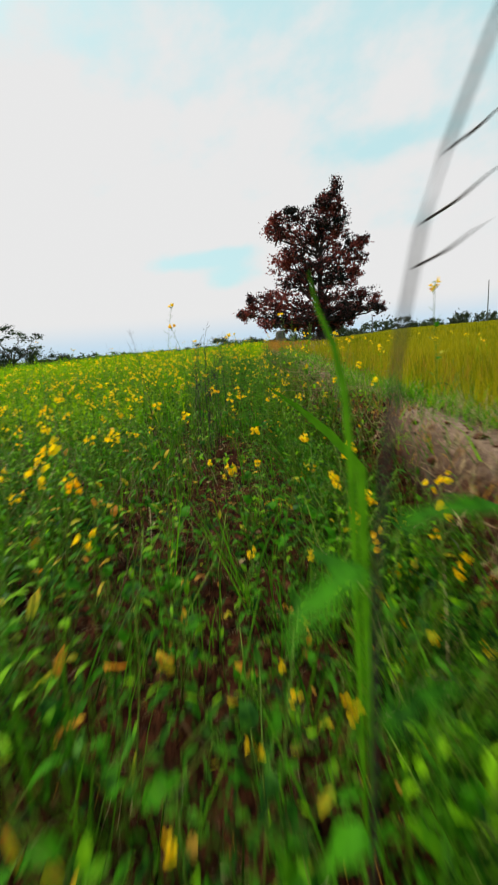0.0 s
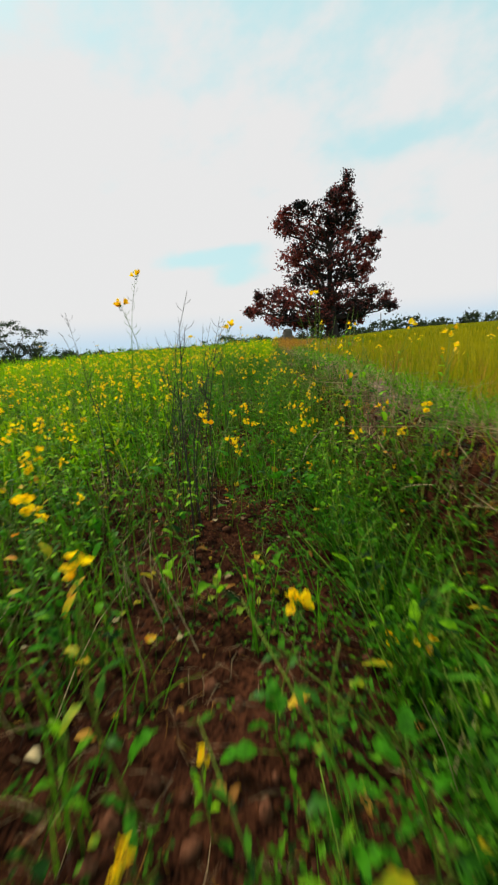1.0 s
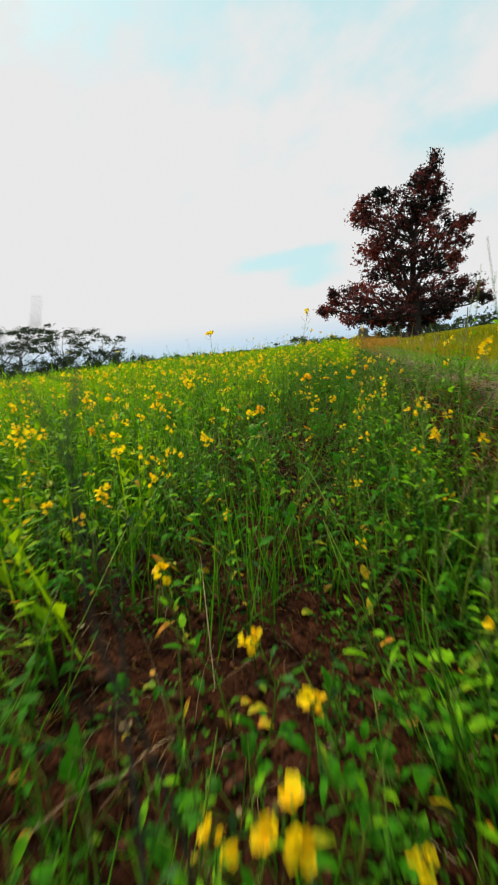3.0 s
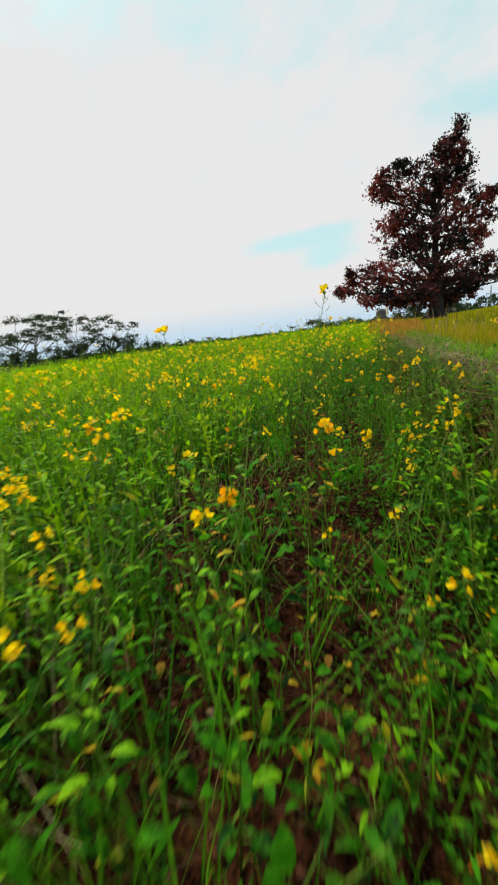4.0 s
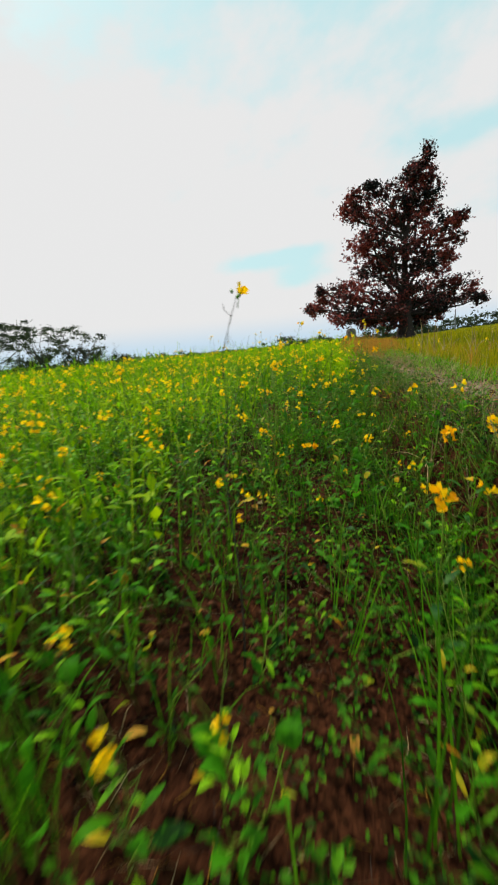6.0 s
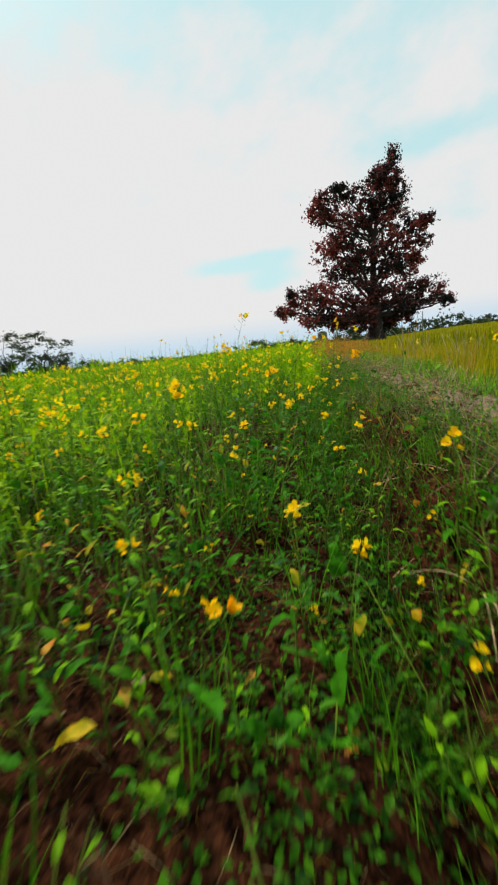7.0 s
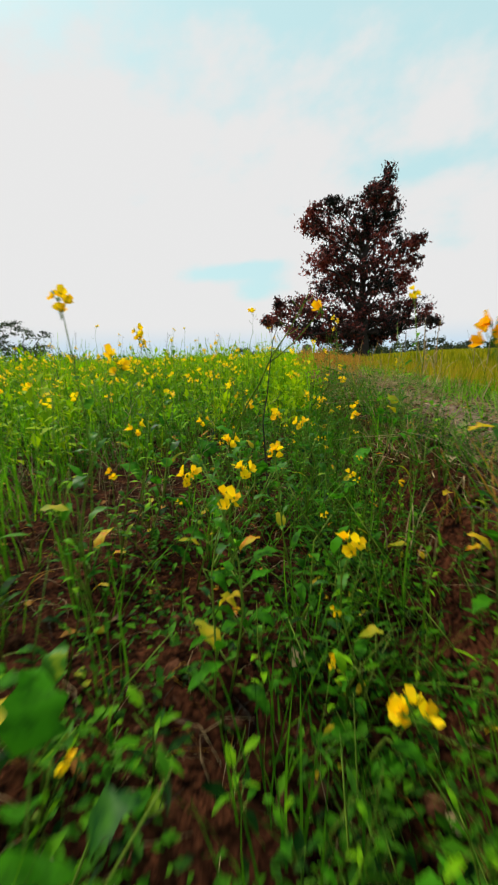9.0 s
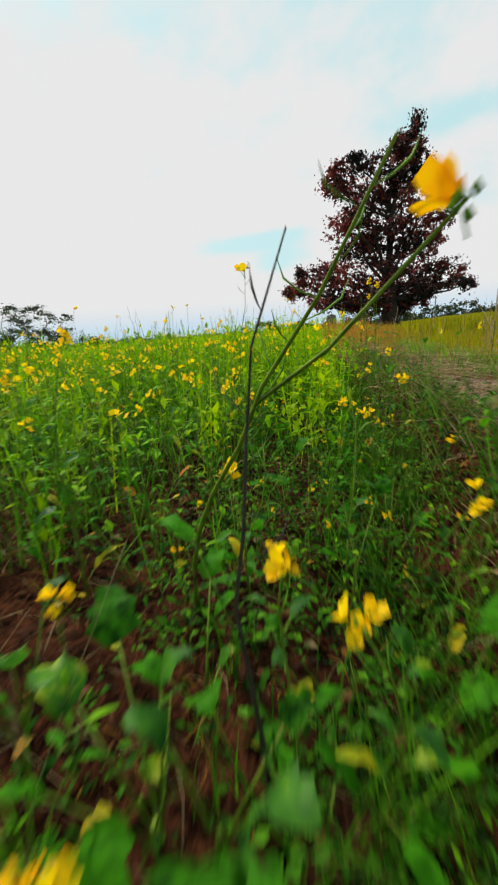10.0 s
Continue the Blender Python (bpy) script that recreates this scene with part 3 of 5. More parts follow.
def build_lone_tree():
    rng = np.random.default_rng(5)
    base = tagged(new("tree"), "large lone tree with dark russet and green leaves", "tree")
    base.location = TREE
    # trunk with root flare, slightly bent
    h = np.array([-0.1, 0.15, 0.5, 1.0, 1.8, 3.0, 4.5, 6.5, 8.5, 10.5, 12.0])
    r = np.array([1.0, 0.82, 0.64, 0.52, 0.44, 0.36, 0.26, 0.18, 0.12, 0.07, 0.03])
    ax = np.stack([0.25 * np.exp(-h / 3) + 0.03 * h + 0.12 * np.sin(h * 0.6) + 1.0 * np.clip((h - 5) / 7, 0, 1) ** 1.5, 0.1 * np.sin(h * 0.5 + 1), h], 1)
    tv, tf, _ = tube(ax, r, 14)
    ang = np.arctan2(tv[:, 1], tv[:, 0])
    flare = 1 + 0.28 * np.sin(ang * 5 + 0.6) * np.exp(-np.clip(tv[:, 2], 0, None) / 0.55) + 0.05 * np.sin(ang * 7 + tv[:, 2])
    tv[:, :2] = tv[:, :2] * flare[:, None]
    trunk = new("trunk", mesh_from("trunk", tv, tf, None, [BARK], True))
    trunk.parent = base
    for k in range(6):
        a = k * 1.05 + 0.3
        L = rng.uniform(1.3, 2.1)
        p = [(0.5 * math.cos(a), 0.5 * math.sin(a), 0.35), (0.9 * math.cos(a), 0.9 * math.sin(a), 0.1), (L * math.cos(a), L * math.sin(a), -0.12)]
        rv, rf, _ = tube(p, (0.2, 0.15, 0.05), 6)
        ob = new("root", mesh_from("root", rv, rf, None, [BARK], True))
        ob.parent = base
    crown = new("crown")
    crown.parent = base
    crown["label"] = "uneven crown of small russet leaves"
    # main boughs: where each ends across and up, how far it fills sideways and upwards
    boughs = ((1.75, 12.85, 0.28, 0.45), (1.45, 12.0, 0.55, 0.5), (1.1, 11.1, 0.8, 0.8), (1.7, 9.9, 0.7, 0.6), (0.1, 10.0, 0.7, 0.7),
              (-2.9, 10.2, 0.9, 0.5), (-1.5, 10.5, 0.8, 0.5), (-1.7, 9.4, 0.9, 0.6), (-3.0, 9.3, 0.6, 0.5), (-2.5, 8.0, 0.8, 0.6), (-2.8, 6.8, 0.7, 0.6),
              (-0.6, 7.3, 1.1, 0.9), (1.1, 8.3, 1.1, 1.0), (2.9, 8.1, 0.8, 0.6), (3.3, 7.0, 0.6, 0.6), (2.4, 6.4, 0.9, 0.7), (-0.4, 8.7, 0.8, 0.6),
              (-4.3, 4.4, 1.0, 0.6), (-5.3, 3.7, 0.6, 0.45), (-3.0, 4.0, 1.1, 0.6), (-4.0, 2.9, 0.9, 0.6), (-2.4, 5.3, 0.9, 0.7), (-2.6, 2.5, 0.8, 0.5),
              (-1.0, 4.9, 1.0, 0.9), (1.1, 5.2, 1.1, 1.0), (2.8, 4.7, 1.0, 0.8), (4.3, 3.9, 0.8, 0.5), (5.3, 3.2, 0.5, 0.4), (3.2, 3.1, 0.9, 0.6),
              (1.7, 3.0, 0.9, 0.6), (-0.3, 2.9, 1.1, 0.6), (0.4, 3.8, 1.1, 0.7), (-1.5, 3.2, 0.9, 0.6), (0.2, 6.3, 0.9, 0.7),
              (-0.9, 2.1, 0.7, 0.4), (0.9, 2.2, 0.7, 0.4), (2.3, 2.3, 0.6, 0.4), (-1.9, 1.9, 0.6, 0.35), (-3.3, 2.0, 0.7, 0.35), (3.9, 2.9, 0.6, 0.4), (4.6, 2.6, 0.4, 0.3), (-5.9, 3.1, 0.35, 0.3),
              (-3.5, 9.9, 0.45, 0.35), (-3.1, 10.6, 0.5, 0.3), (-2.0, 10.9, 0.5, 0.3), (3.3, 8.0, 0.5, 0.35), (3.4, 6.1, 0.4, 0.3), (0.6, 11.2, 0.5, 0.5), (1.8, 10.9, 0.5, 0.6), (2.1, 9.4, 0.6, 0.5), (0.9, 11.8, 0.4, 0.4), (-2.0, 7.4, 0.8, 0.6), (-1.9, 6.0, 0.9, 0.6), (2.2, 7.2, 0.9, 0.6), (0.2, 9.1, 0.9, 0.7), (-0.8, 6.3, 0.9, 0.7), (2.6, 5.5, 0.9, 0.6), (-3.6, 3.6, 0.9, 0.6), (3.4, 3.9, 0.9, 0.6),
              (-6.3, 3.0, 0.3, 0.3), (-5.6, 4.3, 0.3, 0.25), (-0.7, 1.4, 0.7, 0.4), (0.8, 1.4, 0.6, 0.4), (-4.4, 2.0, 0.6, 0.35), (-2.4, 1.6, 0.6, 0.35), (1.7, 1.7, 0.6, 0.35), (2.9, 2.0, 0.6, 0.35))
    # the forked main limbs that show dark through the gaps in the crown
    for lx, ly, lz, z0 in ((-2.4, 0.5, 8.6, 2.6), (-1.4, -0.6, 9.6, 3.2), (2.4, -0.4, 8.0, 2.8), (-3.2, 0.8, 4.4, 2.0), (3.2, 0.6, 4.4, 2.1), (1.0, 0.8, 10.2, 3.4), (-1.8, -0.9, 6.4, 2.3), (1.9, -0.9, 5.8, 2.2)):
        lv, lf, _ = limb(rng, (0.15, 0.05, z0), (lx, ly, lz), 0.13, 0.04, 0.07, 8)
        new("limb", mesh_from("limb", lv, lf, None, [BARK], True)).parent = base
    for bx, bz, rx, rz in boughs:
        bx, rx = 1.06 * bx, 1.1 * rx
        depth = rng.uniform(-1, 1) * (0.8 + 0.3 * max(0, 11 - bz))
        z0 = max(1.9, bz - 0.22 * abs(bx) - rng.uniform(0.2, 1.0))
        z0 = min(z0, 2.2 + 0.55 * bz)
        start = (0.03 * z0 + 0.12 * math.sin(z0 * 0.6), 0.1 * math.sin(z0 * 0.5 + 1), z0)
        lv, lf, _ = limb(rng, start, (bx, depth, bz), 0.07 + 0.008 * (12 - bz), 0.03, 0.05)
        ob = new("limb", mesh_from("limb", lv, lf, None, [BARK], True))
        ob.parent = base
        V, F, n = [], [], 0
        for k in range(27):
            d = rng.normal(0, 1, 3)
            d /= np.linalg.norm(d)
            c = np.array((bx, depth, bz)) + d * rng.uniform(0.35, 1.25) * np.array((rx * 1.1, max(rx, 0.9), rz * 1.15))
            if k > 22:      # sprays along the bough, back towards the trunk
                c = np.array((bx, depth, bz)) * (1 - 0.16 * (k - 22)) + np.array(start) * 0.16 * (k - 22) + rng.normal(0, 0.35, 3)
            rr = rng.uniform(0.24, 0.66) * min(1.0, 0.55 + rz * 0.5)
            v, f = spray(rng, c, rr * rng.uniform(0.55, 1.5, 3) * (1.0, 1.0, 1.0), int(8 + 88 * rr * rng.uniform(0.15, 1.3)), 0.21)
            V.append(v), F.append(f + n)
            n += len(v)
            if k % 3 == 0:
                wv, wf, _ = tube([(bx, depth, bz), (c + np.array((bx, depth, bz))) / 2 + rng.normal(0, 0.1, 3), c + d * 0.3], (0.035, 0.022, 0.008), 4)
                new("twig", mesh_from("twig", wv, wf, None, [BARK])).parent = crown
        ob = tagged(new("leaf_clump", mesh_from("leaf_clump", np.concatenate(V), np.concatenate(F), None, [CROWN])), kind="stuff")
        ob.parent = crown


build_lone_tree()

# ------------------------------------------------------------------ far trees, poles, stack


def build_umbrella_tree(x, y, height, spread, seed, label, thinness=1.0):
    """A flat-topped tree of the field edge: forked bare limbs under layers of fine foliage."""
    rng = np.random.default_rng(seed)
    base = tagged(new("tree"), label, "tree", "trees at the field edge")
    base.location = (x, y, float(ground_z(x, y)))
    tv, tf, _ = tube([(0, 0, -0.2), (0.1, 0, 0.6), (0.2, 0, height * 0.28)], (0.28, 0.22, 0.17), 8)
    ob = new("trunk", mesh_from("trunk", tv, tf, None, [FAR_BARK], True))
    ob.parent = base
    crown = new("crown")
    crown.parent = base
    for k in range(9):
        a = k * 2.4 + rng.uniform(-0.3, 0.3)
        d = spread * rng.uniform(0.25, 1.0)
        top = np.array((d * math.cos(a), d * math.sin(a), height * rng.uniform(0.45, 0.98) * (1 - 0.12 * (d / spread) ** 2)))
        lv, lf, _ = limb(rng, (0.2, 0, height * 0.22), top, 0.09, 0.025, 0.1)
        ob = new("limb", mesh_from("limb", lv, lf, None, [FAR_BARK], True))
        ob.parent = base
        V, F, n = [], [], 0
        for j in range(5):
            c = top + rng.normal(0, 1, 3) * (spread * 0.2, spread * 0.2, height * 0.045)
            rr = spread * rng.uniform(0.12, 0.26)
            v, f = spray(rng, c, (rr * 1.1, rr * 1.1, rr * 0.42), int(62 * thinness), 0.29, 0.5)
            V.append(v), F.append(f + n)
            n += len(v)
        ob = tagged(new("leaf_clump", mesh_from("leaf_clump", np.concatenate(V), np.concatenate(F), None, [FAR_LEAF])), kind="stuff")
        ob.parent = crown


def build_bush(x, y, w, h, seed):
    rng = np.random.default_rng(seed)
    base = tagged(new("bush"), "dark green bush along the far field edge", "bush", "bushes at the field edge")
    base.location = (x, y, float(ground_z(x, y)))
    for k in range(5):
        a = rng.uniform(0, 6.28)
        tip = (0.35 * w * math.cos(a), 0.3 * w * math.sin(a), h * rng.uniform(0.5, 0.9))
        lv, lf, _ = limb(rng, (0.1 * math.cos(a), 0.1 * math.sin(a), -0.1), tip, 0.06, 0.02)
        ob = new("stem", mesh_from("stem", lv, lf, None, [FAR_BARK]))
        ob.parent = base
    V, F, n = [], [], 0
    for k in range(9):
        c = (rng.uniform(-0.5, 0.5) * w, rng.uniform(-0.4, 0.4) * w, h * rng.uniform(0.15, 0.75))
        v, f = spray(rng, c, (w * 0.24, w * 0.24, h * 0.25), 330, 0.24)
        V.append(v), F.append(f + n)
        n += len(v)
    ob = tagged(new("foliage", mesh_from("foliage", np.concatenate(V), np.concatenate(F), None, [FAR_LEAF])), kind="stuff")
    ob.parent = base


build_umbrella_tree(-49, 60, 9.8, 6.5, 11, "flat-topped thorn tree with bare lower limbs", 1.9)
build_umbrella_tree(-56, 64, 10.6, 6.5, 12, "flat-topped thorn tree with dense dark crown", 2.1)
build_umbrella_tree(-43, 63, 7.6, 4.5, 13, "flat-topped thorn tree with bare lower limbs", 1.4)
build_umbrella_tree(-35.5, 60, 6.2, 4.6, 14, "small thin flat-topped thorn tree", 0.6)
for k, (bx, by, bw, bh) in enumerate(((-52, 57, 7, 4.0), (-47, 58, 6, 3.6), (-43, 58, 5, 3.2), (-39.5, 58, 4.5, 4.6), (-36, 60, 4, 4.0), (-32.5, 61, 4.5, 3.2), (-29, 62, 4, 2.4))):
    build_bush(bx, by, bw, bh, 30 + k)
for k, (bx, by, bw, bh) in enumerate(((6.3, 75, 5, 3.4), (11.8, 78, 6, 3.0), (-2.2, 75, 3, 2.0), (-6.4, 76, 4, 2.3))):
    build_bush(bx, by, bw, bh, 50 + k)


def build_far_woods():
    """The line of trees along the far edge of the fields."""
    rng = np.random.default_rng(8)
    V, F, n = [], [], 0
    for k in range(330):
        x = -260 + 520 * (k + rng.uniform(-0.4, 0.4)) / 330
        y = 150 + rng.uniform(0, 14) + abs(x) * 0.05
        right = float(smooth(10, 26, x))
        h = 1.3 + 1.1 * rng.random() + right * (1.0 + 1.9 * abs(math.sin(x * 0.11)) * rng.random())
        if rng.random() < 0.16:
            h *= 1.5
        z = float(ground_z(x, y)) - 0.3
        for j in range(4):
            w = rng.uniform(1.2, 2.6)
            low = h * rng.uniform(0.1, 0.8) if j else 0.5
            v, f = spray(rng, (x + rng.normal(0, 1.1), y, z + low), (w, w * 0.7, h * 0.34) if j else (2.4, 1.2, 0.8 + 0.4 * right), 46, 0.82)
            V.append(v), F.append(f + n)
            n += len(v)
    tagged(new("far_woods", mesh_from("far_woods", np.concatenate(V), np.concatenate(F), None, [FAR_LEAF])),
           "low dark line of trees along far fields", "woods", "", "stuff")


build_far_woods()


def build_pole(x, y, h, label):
    base = tagged(new("utility_pole"), label, "pole", "poles along the far fields")
    base.location = (x, y, float(ground_z(x, y)))
    v, f, _ = tube([(0, 0, -0.3), (0, 0, h * 0.5), (0, 0, h)], (0.17, 0.15, 0.11), 8)
    new("post", mesh_from("post", v, f, None, [METAL], True)).parent = base


build_pole(59.2, 120, 10.5, "tall thin grey utility pole beyond the fields")
build_pole(28.6, 118, 5.0, "short grey utility pole before the far woods")


def build_stack():
    """A weathered straw stack near the far hedge."""
    base = tagged(new("straw_stack"), "weathered grey-brown straw stack in the far field", "straw stack")
    x, y = 4.3, 118.0
    base.location = (x, y, float(ground_z(x, y)) - 0.1)
    h = np.array([0, 0.5, 1.6, 2.6, 3.1, 3.3])
    v, f, _ = tube(np.stack([0.02 * h, 0 * h, h], 1), (1.2, 1.3, 1.25, 1.2, 1.0, 0.45), 12)
    new("stack_body", mesh_from("stack_body", v, f, None, [STACK], True)).parent = base
    v, f, _ = tube([(0.1, 0, 2.5), (0.15, 0, 4.0)], (0.08, 0.05), 5)
    new("stack_pole", mesh_from("stack_pole", v, f, None, [FAR_BARK])).parent = base


build_stack()

# ------------------------------------------------------------------ the mustard: tall stalks that stand above the crop


def tall_stalk(tip, base_xy, seed, label, flowers=3, pods=9, mat=STEM, petal=PETAL, leaves=2, leaf_from=0.12, leaf_size=1.0, side=None, thick=1.0, bloom=1.0, branches=0):
    """One leggy mustard plant gone to pod, from its foot to the given tip."""
    rng = np.random.default_rng(seed)
    foot = np.array((base_xy[0], base_xy[1], float(ground_z(*base_xy)) - 0.01))
    tip = np.asarray(tip, float) - foot
    s = np.linspace(0, 1, 9)[:, None]
    line = tip * s ** np.array([1.5, 1.5, 1.0]) + np.sin(s * 6 + seed) * (0.007, 0.007, 0) + np.sin(s * 19 + seed) * s ** 2 * (0.007, 0.005, 0)
    line -= line[0]
    out = [("stem", None, tube(line, thick * np.linspace(0.0024, 0.0005, 9), 6, mat))]
    for k in range(pods):
        at = on_line(line, 0.97 - 0.5 * ((pods - k - rng.uniform(0.2, 0.7)) / pods) ** 1.5)
        L, a, q = rng.uniform(0.023, 0.042) * (1.15 - 0.5 * k / pods) * min(1.0, 0.5 + 0.5 * thick), k * 2.4 + rng.uniform(-0.3, 0.3), rng.uniform(0.45, 0.8)
        p = np.array([(0, 0, 0), (0.4 * L * math.cos(q), 0, 0.3 * L * math.sin(q)), (0.75 * L * math.cos(q), 0, 0.75 * L * math.sin(q)), (L * math.cos(q) * 0.9, 0, L * 1.1 * math.sin(q + 0.2))])
        t = tube(p, min(1.0, 0.3 + 0.6 * thick) * np.array((0.0003, 0.0005, 0.0007, 0.0002)), 4, mat if mat == DEAD else POD)
        out.append(("seed_pod", None, (turn(t[0], rz=a, at=at), t[1], t[2])))
    for k in range(branches):
        root = on_line(line, 0.5 + 0.14 * k)
        a, L = 2.3 * k + seed, rng.uniform(0.06, 0.11)
        tip_b = root + (0.5 * L * math.cos(a), 0.5 * L * math.sin(a), 0.9 * L)
        arm = np.array([root, root + (0.3 * L * math.cos(a), 0.3 * L * math.sin(a), 0.35 * L), tip_b])
        out.append(("branch", None, tube(arm, thick * np.array((0.0012, 0.0009, 0.0004)), 4, mat)))
        for j in range(4):
            at, q, r = on_line(arm, 0.3 + 0.2 * j), rng.uniform(0.4, 0.9), rng.uniform(0.02, 0.035)
            t = tube([(0, 0, 0), (0.5 * r, 0, 0.3 * r), (r * math.cos(q), 0, r * math.sin(q))], (0.0003, 0.0006, 0.0002), 3, mat if mat == DEAD else POD)
            out.append(("seed_pod", None, (turn(t[0], rz=2.4 * j + a, at=at), t[1], t[2])))
    for k in range(leaves):
        lf = leaf(rng, leaf_size * rng.uniform(0.04, 0.07), leaf_size * rng.uniform(0.012, 0.028), 0.01, 0.6, 0.9, 0.2, LEAF, 6)
        out.append(("leaf", None, (turn(lf[0], rz=k * 2.6, at=on_line(line, leaf_from + (0.2 if leaf_from < 0.4 else 0.07) * k)), lf[1], lf[2])))
    if flowers:
        end = line[-1]
        head = []
        if side is not None:
            end = np.asarray(side, float) - foot
            root = on_line(line, 0.72)
            out.append(("branch", None, tube([root, (root + end) / 2 + (0, 0, -0.008), end], (0.0016, 0.0013, 0.0009), 4, STEM)))
        for k in range(4):
            head.append(bud(0.0022, end + rng.normal(0, 0.004, 3), POD))
        for k in range(flowers):
            a = k * 2.1 + seed
            off = 0.009 if flowers > 1 else 0.003
            at = end + (off * math.cos(a), off * math.sin(a), rng.uniform(-0.008, 0.004) * off / 0.009)
            head.append(tube([end - (0, 0, 0.014), at], (0.0007, 0.0005), 3, POD))
            fl = flower(rng, bloom * rng.uniform(0.008, 0.011), petal)
            out.append(("flower", "flower_head", (turn(fl[0], rng.uniform(-0.6, 0.6), rng.uniform(0.2, 1.0), a, at), fl[1], fl[2])))
        out.append(("flower_head", None, join(head)))
    ob = thing("mustard_plant", out, label, "mustard plant", "tall mustard stalks")
    ob.location = foot
    return ob


PODDED = "tall leggy mustard stalk in pod with few yellow flowers"
BARE = "tall dry bare mustard stalk with thin pods"
tall_stalk((0.0, 6.63, 0.61), (-0.02, 6.60), 1, PODDED, 3, 16, STEM, PETAL, 2, 0.12, 1.0, None, 0.5, 0.7)
tall_stalk((0.078, 4.522, 0.632), (0.025, 4.46), 2, PODDED, 2, 20, STEM, PETAL, 2, 0.12, 1.0, None, 0.9)
tall_stalk((0.48, 2.96, 0.69), (0.455, 2.98), 3, PODDED, 4, 16)
tall_stalk((0.136, 2.202, 0.641), (0.09, 2.22), 7, BARE, 0, 9, DEAD, PETAL, 0, branches=3)
tall_stalk((-0.123, 2.703, 0.761), (-0.18, 2.70), 8, PODDED, 3, 17)
tall_stalk((0.181, 2.580, 0.575), (0.151, 2.56), 13, PODDED, 4, 20)
tall_stalk((0.177, 2.477, 0.588), (0.09, 2.50), 14, BARE, 0, 15, DEAD, PETAL, 0, branches=3)
tall_stalk((0.160, 2.54, 0.605), (0.05, 2.52), 15, BARE, 0, 14, DEAD, PETAL, 1, branches=3)
tall_stalk((0.072, 3.07, 0.545), (0.10, 3.07), 16, BARE, 0, 9, DEAD, PETAL, 1)
tall_stalk((-0.039, 2.318, 0.634), (0.0, 2.35), 17, PODDED, 4, 12, STEM, ORANGE)
tall_stalk((-0.34, 2.66, 0.66), (-0.30, 2.68), 18, BARE, 0, 18, DEAD, PETAL, 0, branches=3)
tall_stalk((0.108, 3.075, 0.535), (0.08, 3.13), 19, BARE, 0, 8, DEAD, PETAL, 1)
tall_stalk((0.180, 7.200, 0.563), (0.0, 7.46), 9, "leaning green mustard stalk in pod with orange flower", 1, 14, STEM, ORANGE, 2, 0.12, 1.0, (0.206, 7.190, 0.536), 1.5, 1.15)
tall_stalk((0.129, 4.74, 0.543), (-0.03, 4.92), 31, "green mustard stalk bent over and in pod", 0, 12, STEM, PETAL, 1, 0.12, 1.0, None, 1.3)
tall_stalk((0.026, 5.318, 0.588), (-0.01, 5.33), 32, PODDED, 1, 8, DEAD, PETAL, 0, 0.12, 1.0, None, 0.7)
tall_stalk((0.134, 7.202, 0.536), (0.11, 7.25), 33, BARE, 0, 3, DEAD, PETAL, 0, 0.12, 1.0, None, 0.9)
tall_stalk((0.045, 7.695, 0.588), (0.02, 7.70), 34, PODDED, 2, 6, STEM, PETAL, 0, 0.12, 1.0, None, 0.6)


def leaning_stalk():
    """The dry stalk by which the walk sets out: three long pods on one side, green leaves low down."""
    rng = np.random.default_rng(10)
    foot = np.array((0.425, 0.53, float(ground_z(0.425, 0.53)) - 0.01))
    line = np.array(((0.425, 0.53, foot[2]), (0.428, 0.515, 0.40), (0.433, 0.506, 0.473), (0.440, 0.506, 0.54), (0.445, 0.503, 0.574), (0.453, 0.494, 0.598), (0.460, 0.478, 0.627), (0.472, 0.46, 0.665))) - foot
    out = [("stem", None, tube(line + np.sin(np.arange(8) * 2.1)[:, None] * (0.0012, 0, 0), np.linspace(0.0018, 0.0009, 8), 6, DEAD))]
    for root, end in (((0.4525, 0.4945, 0.597), (0.467, 0.485, 0.606)), ((0.445, 0.503, 0.574), (0.469, 0.491, 0.589)), ((0.4425, 0.505, 0.558), (0.466, 0.495, 0.571))):
        a, b = np.array(root) - foot, np.array(end) - foot
        out.append(("seed_pod", None, tube([a, a + (b - a) * 0.5 + (0, 0, -0.0015), b], (0.0005, 0.0006, 0.0002), 4, DEAD)))
    for k in range(4):
        lf = leaf(rng, rng.uniform(0.05, 0.07), rng.uniform(0.014, 0.02), 0.010, 0.35, 0.9, 0.2, LEAF, 6)
        out.append(("leaf", None, (turn(lf[0], rz=(0.5, 2.2, 4.0, 0.2)[k], at=on_line(line, 0.11 + 0.035 * k)), lf[1], lf[2])))
    ob = thing("mustard_plant", out, "dry leaning mustard stalk with green lower leaves", "mustard plant", "tall mustard stalks")
    ob.location = foot


leaning_stalk()


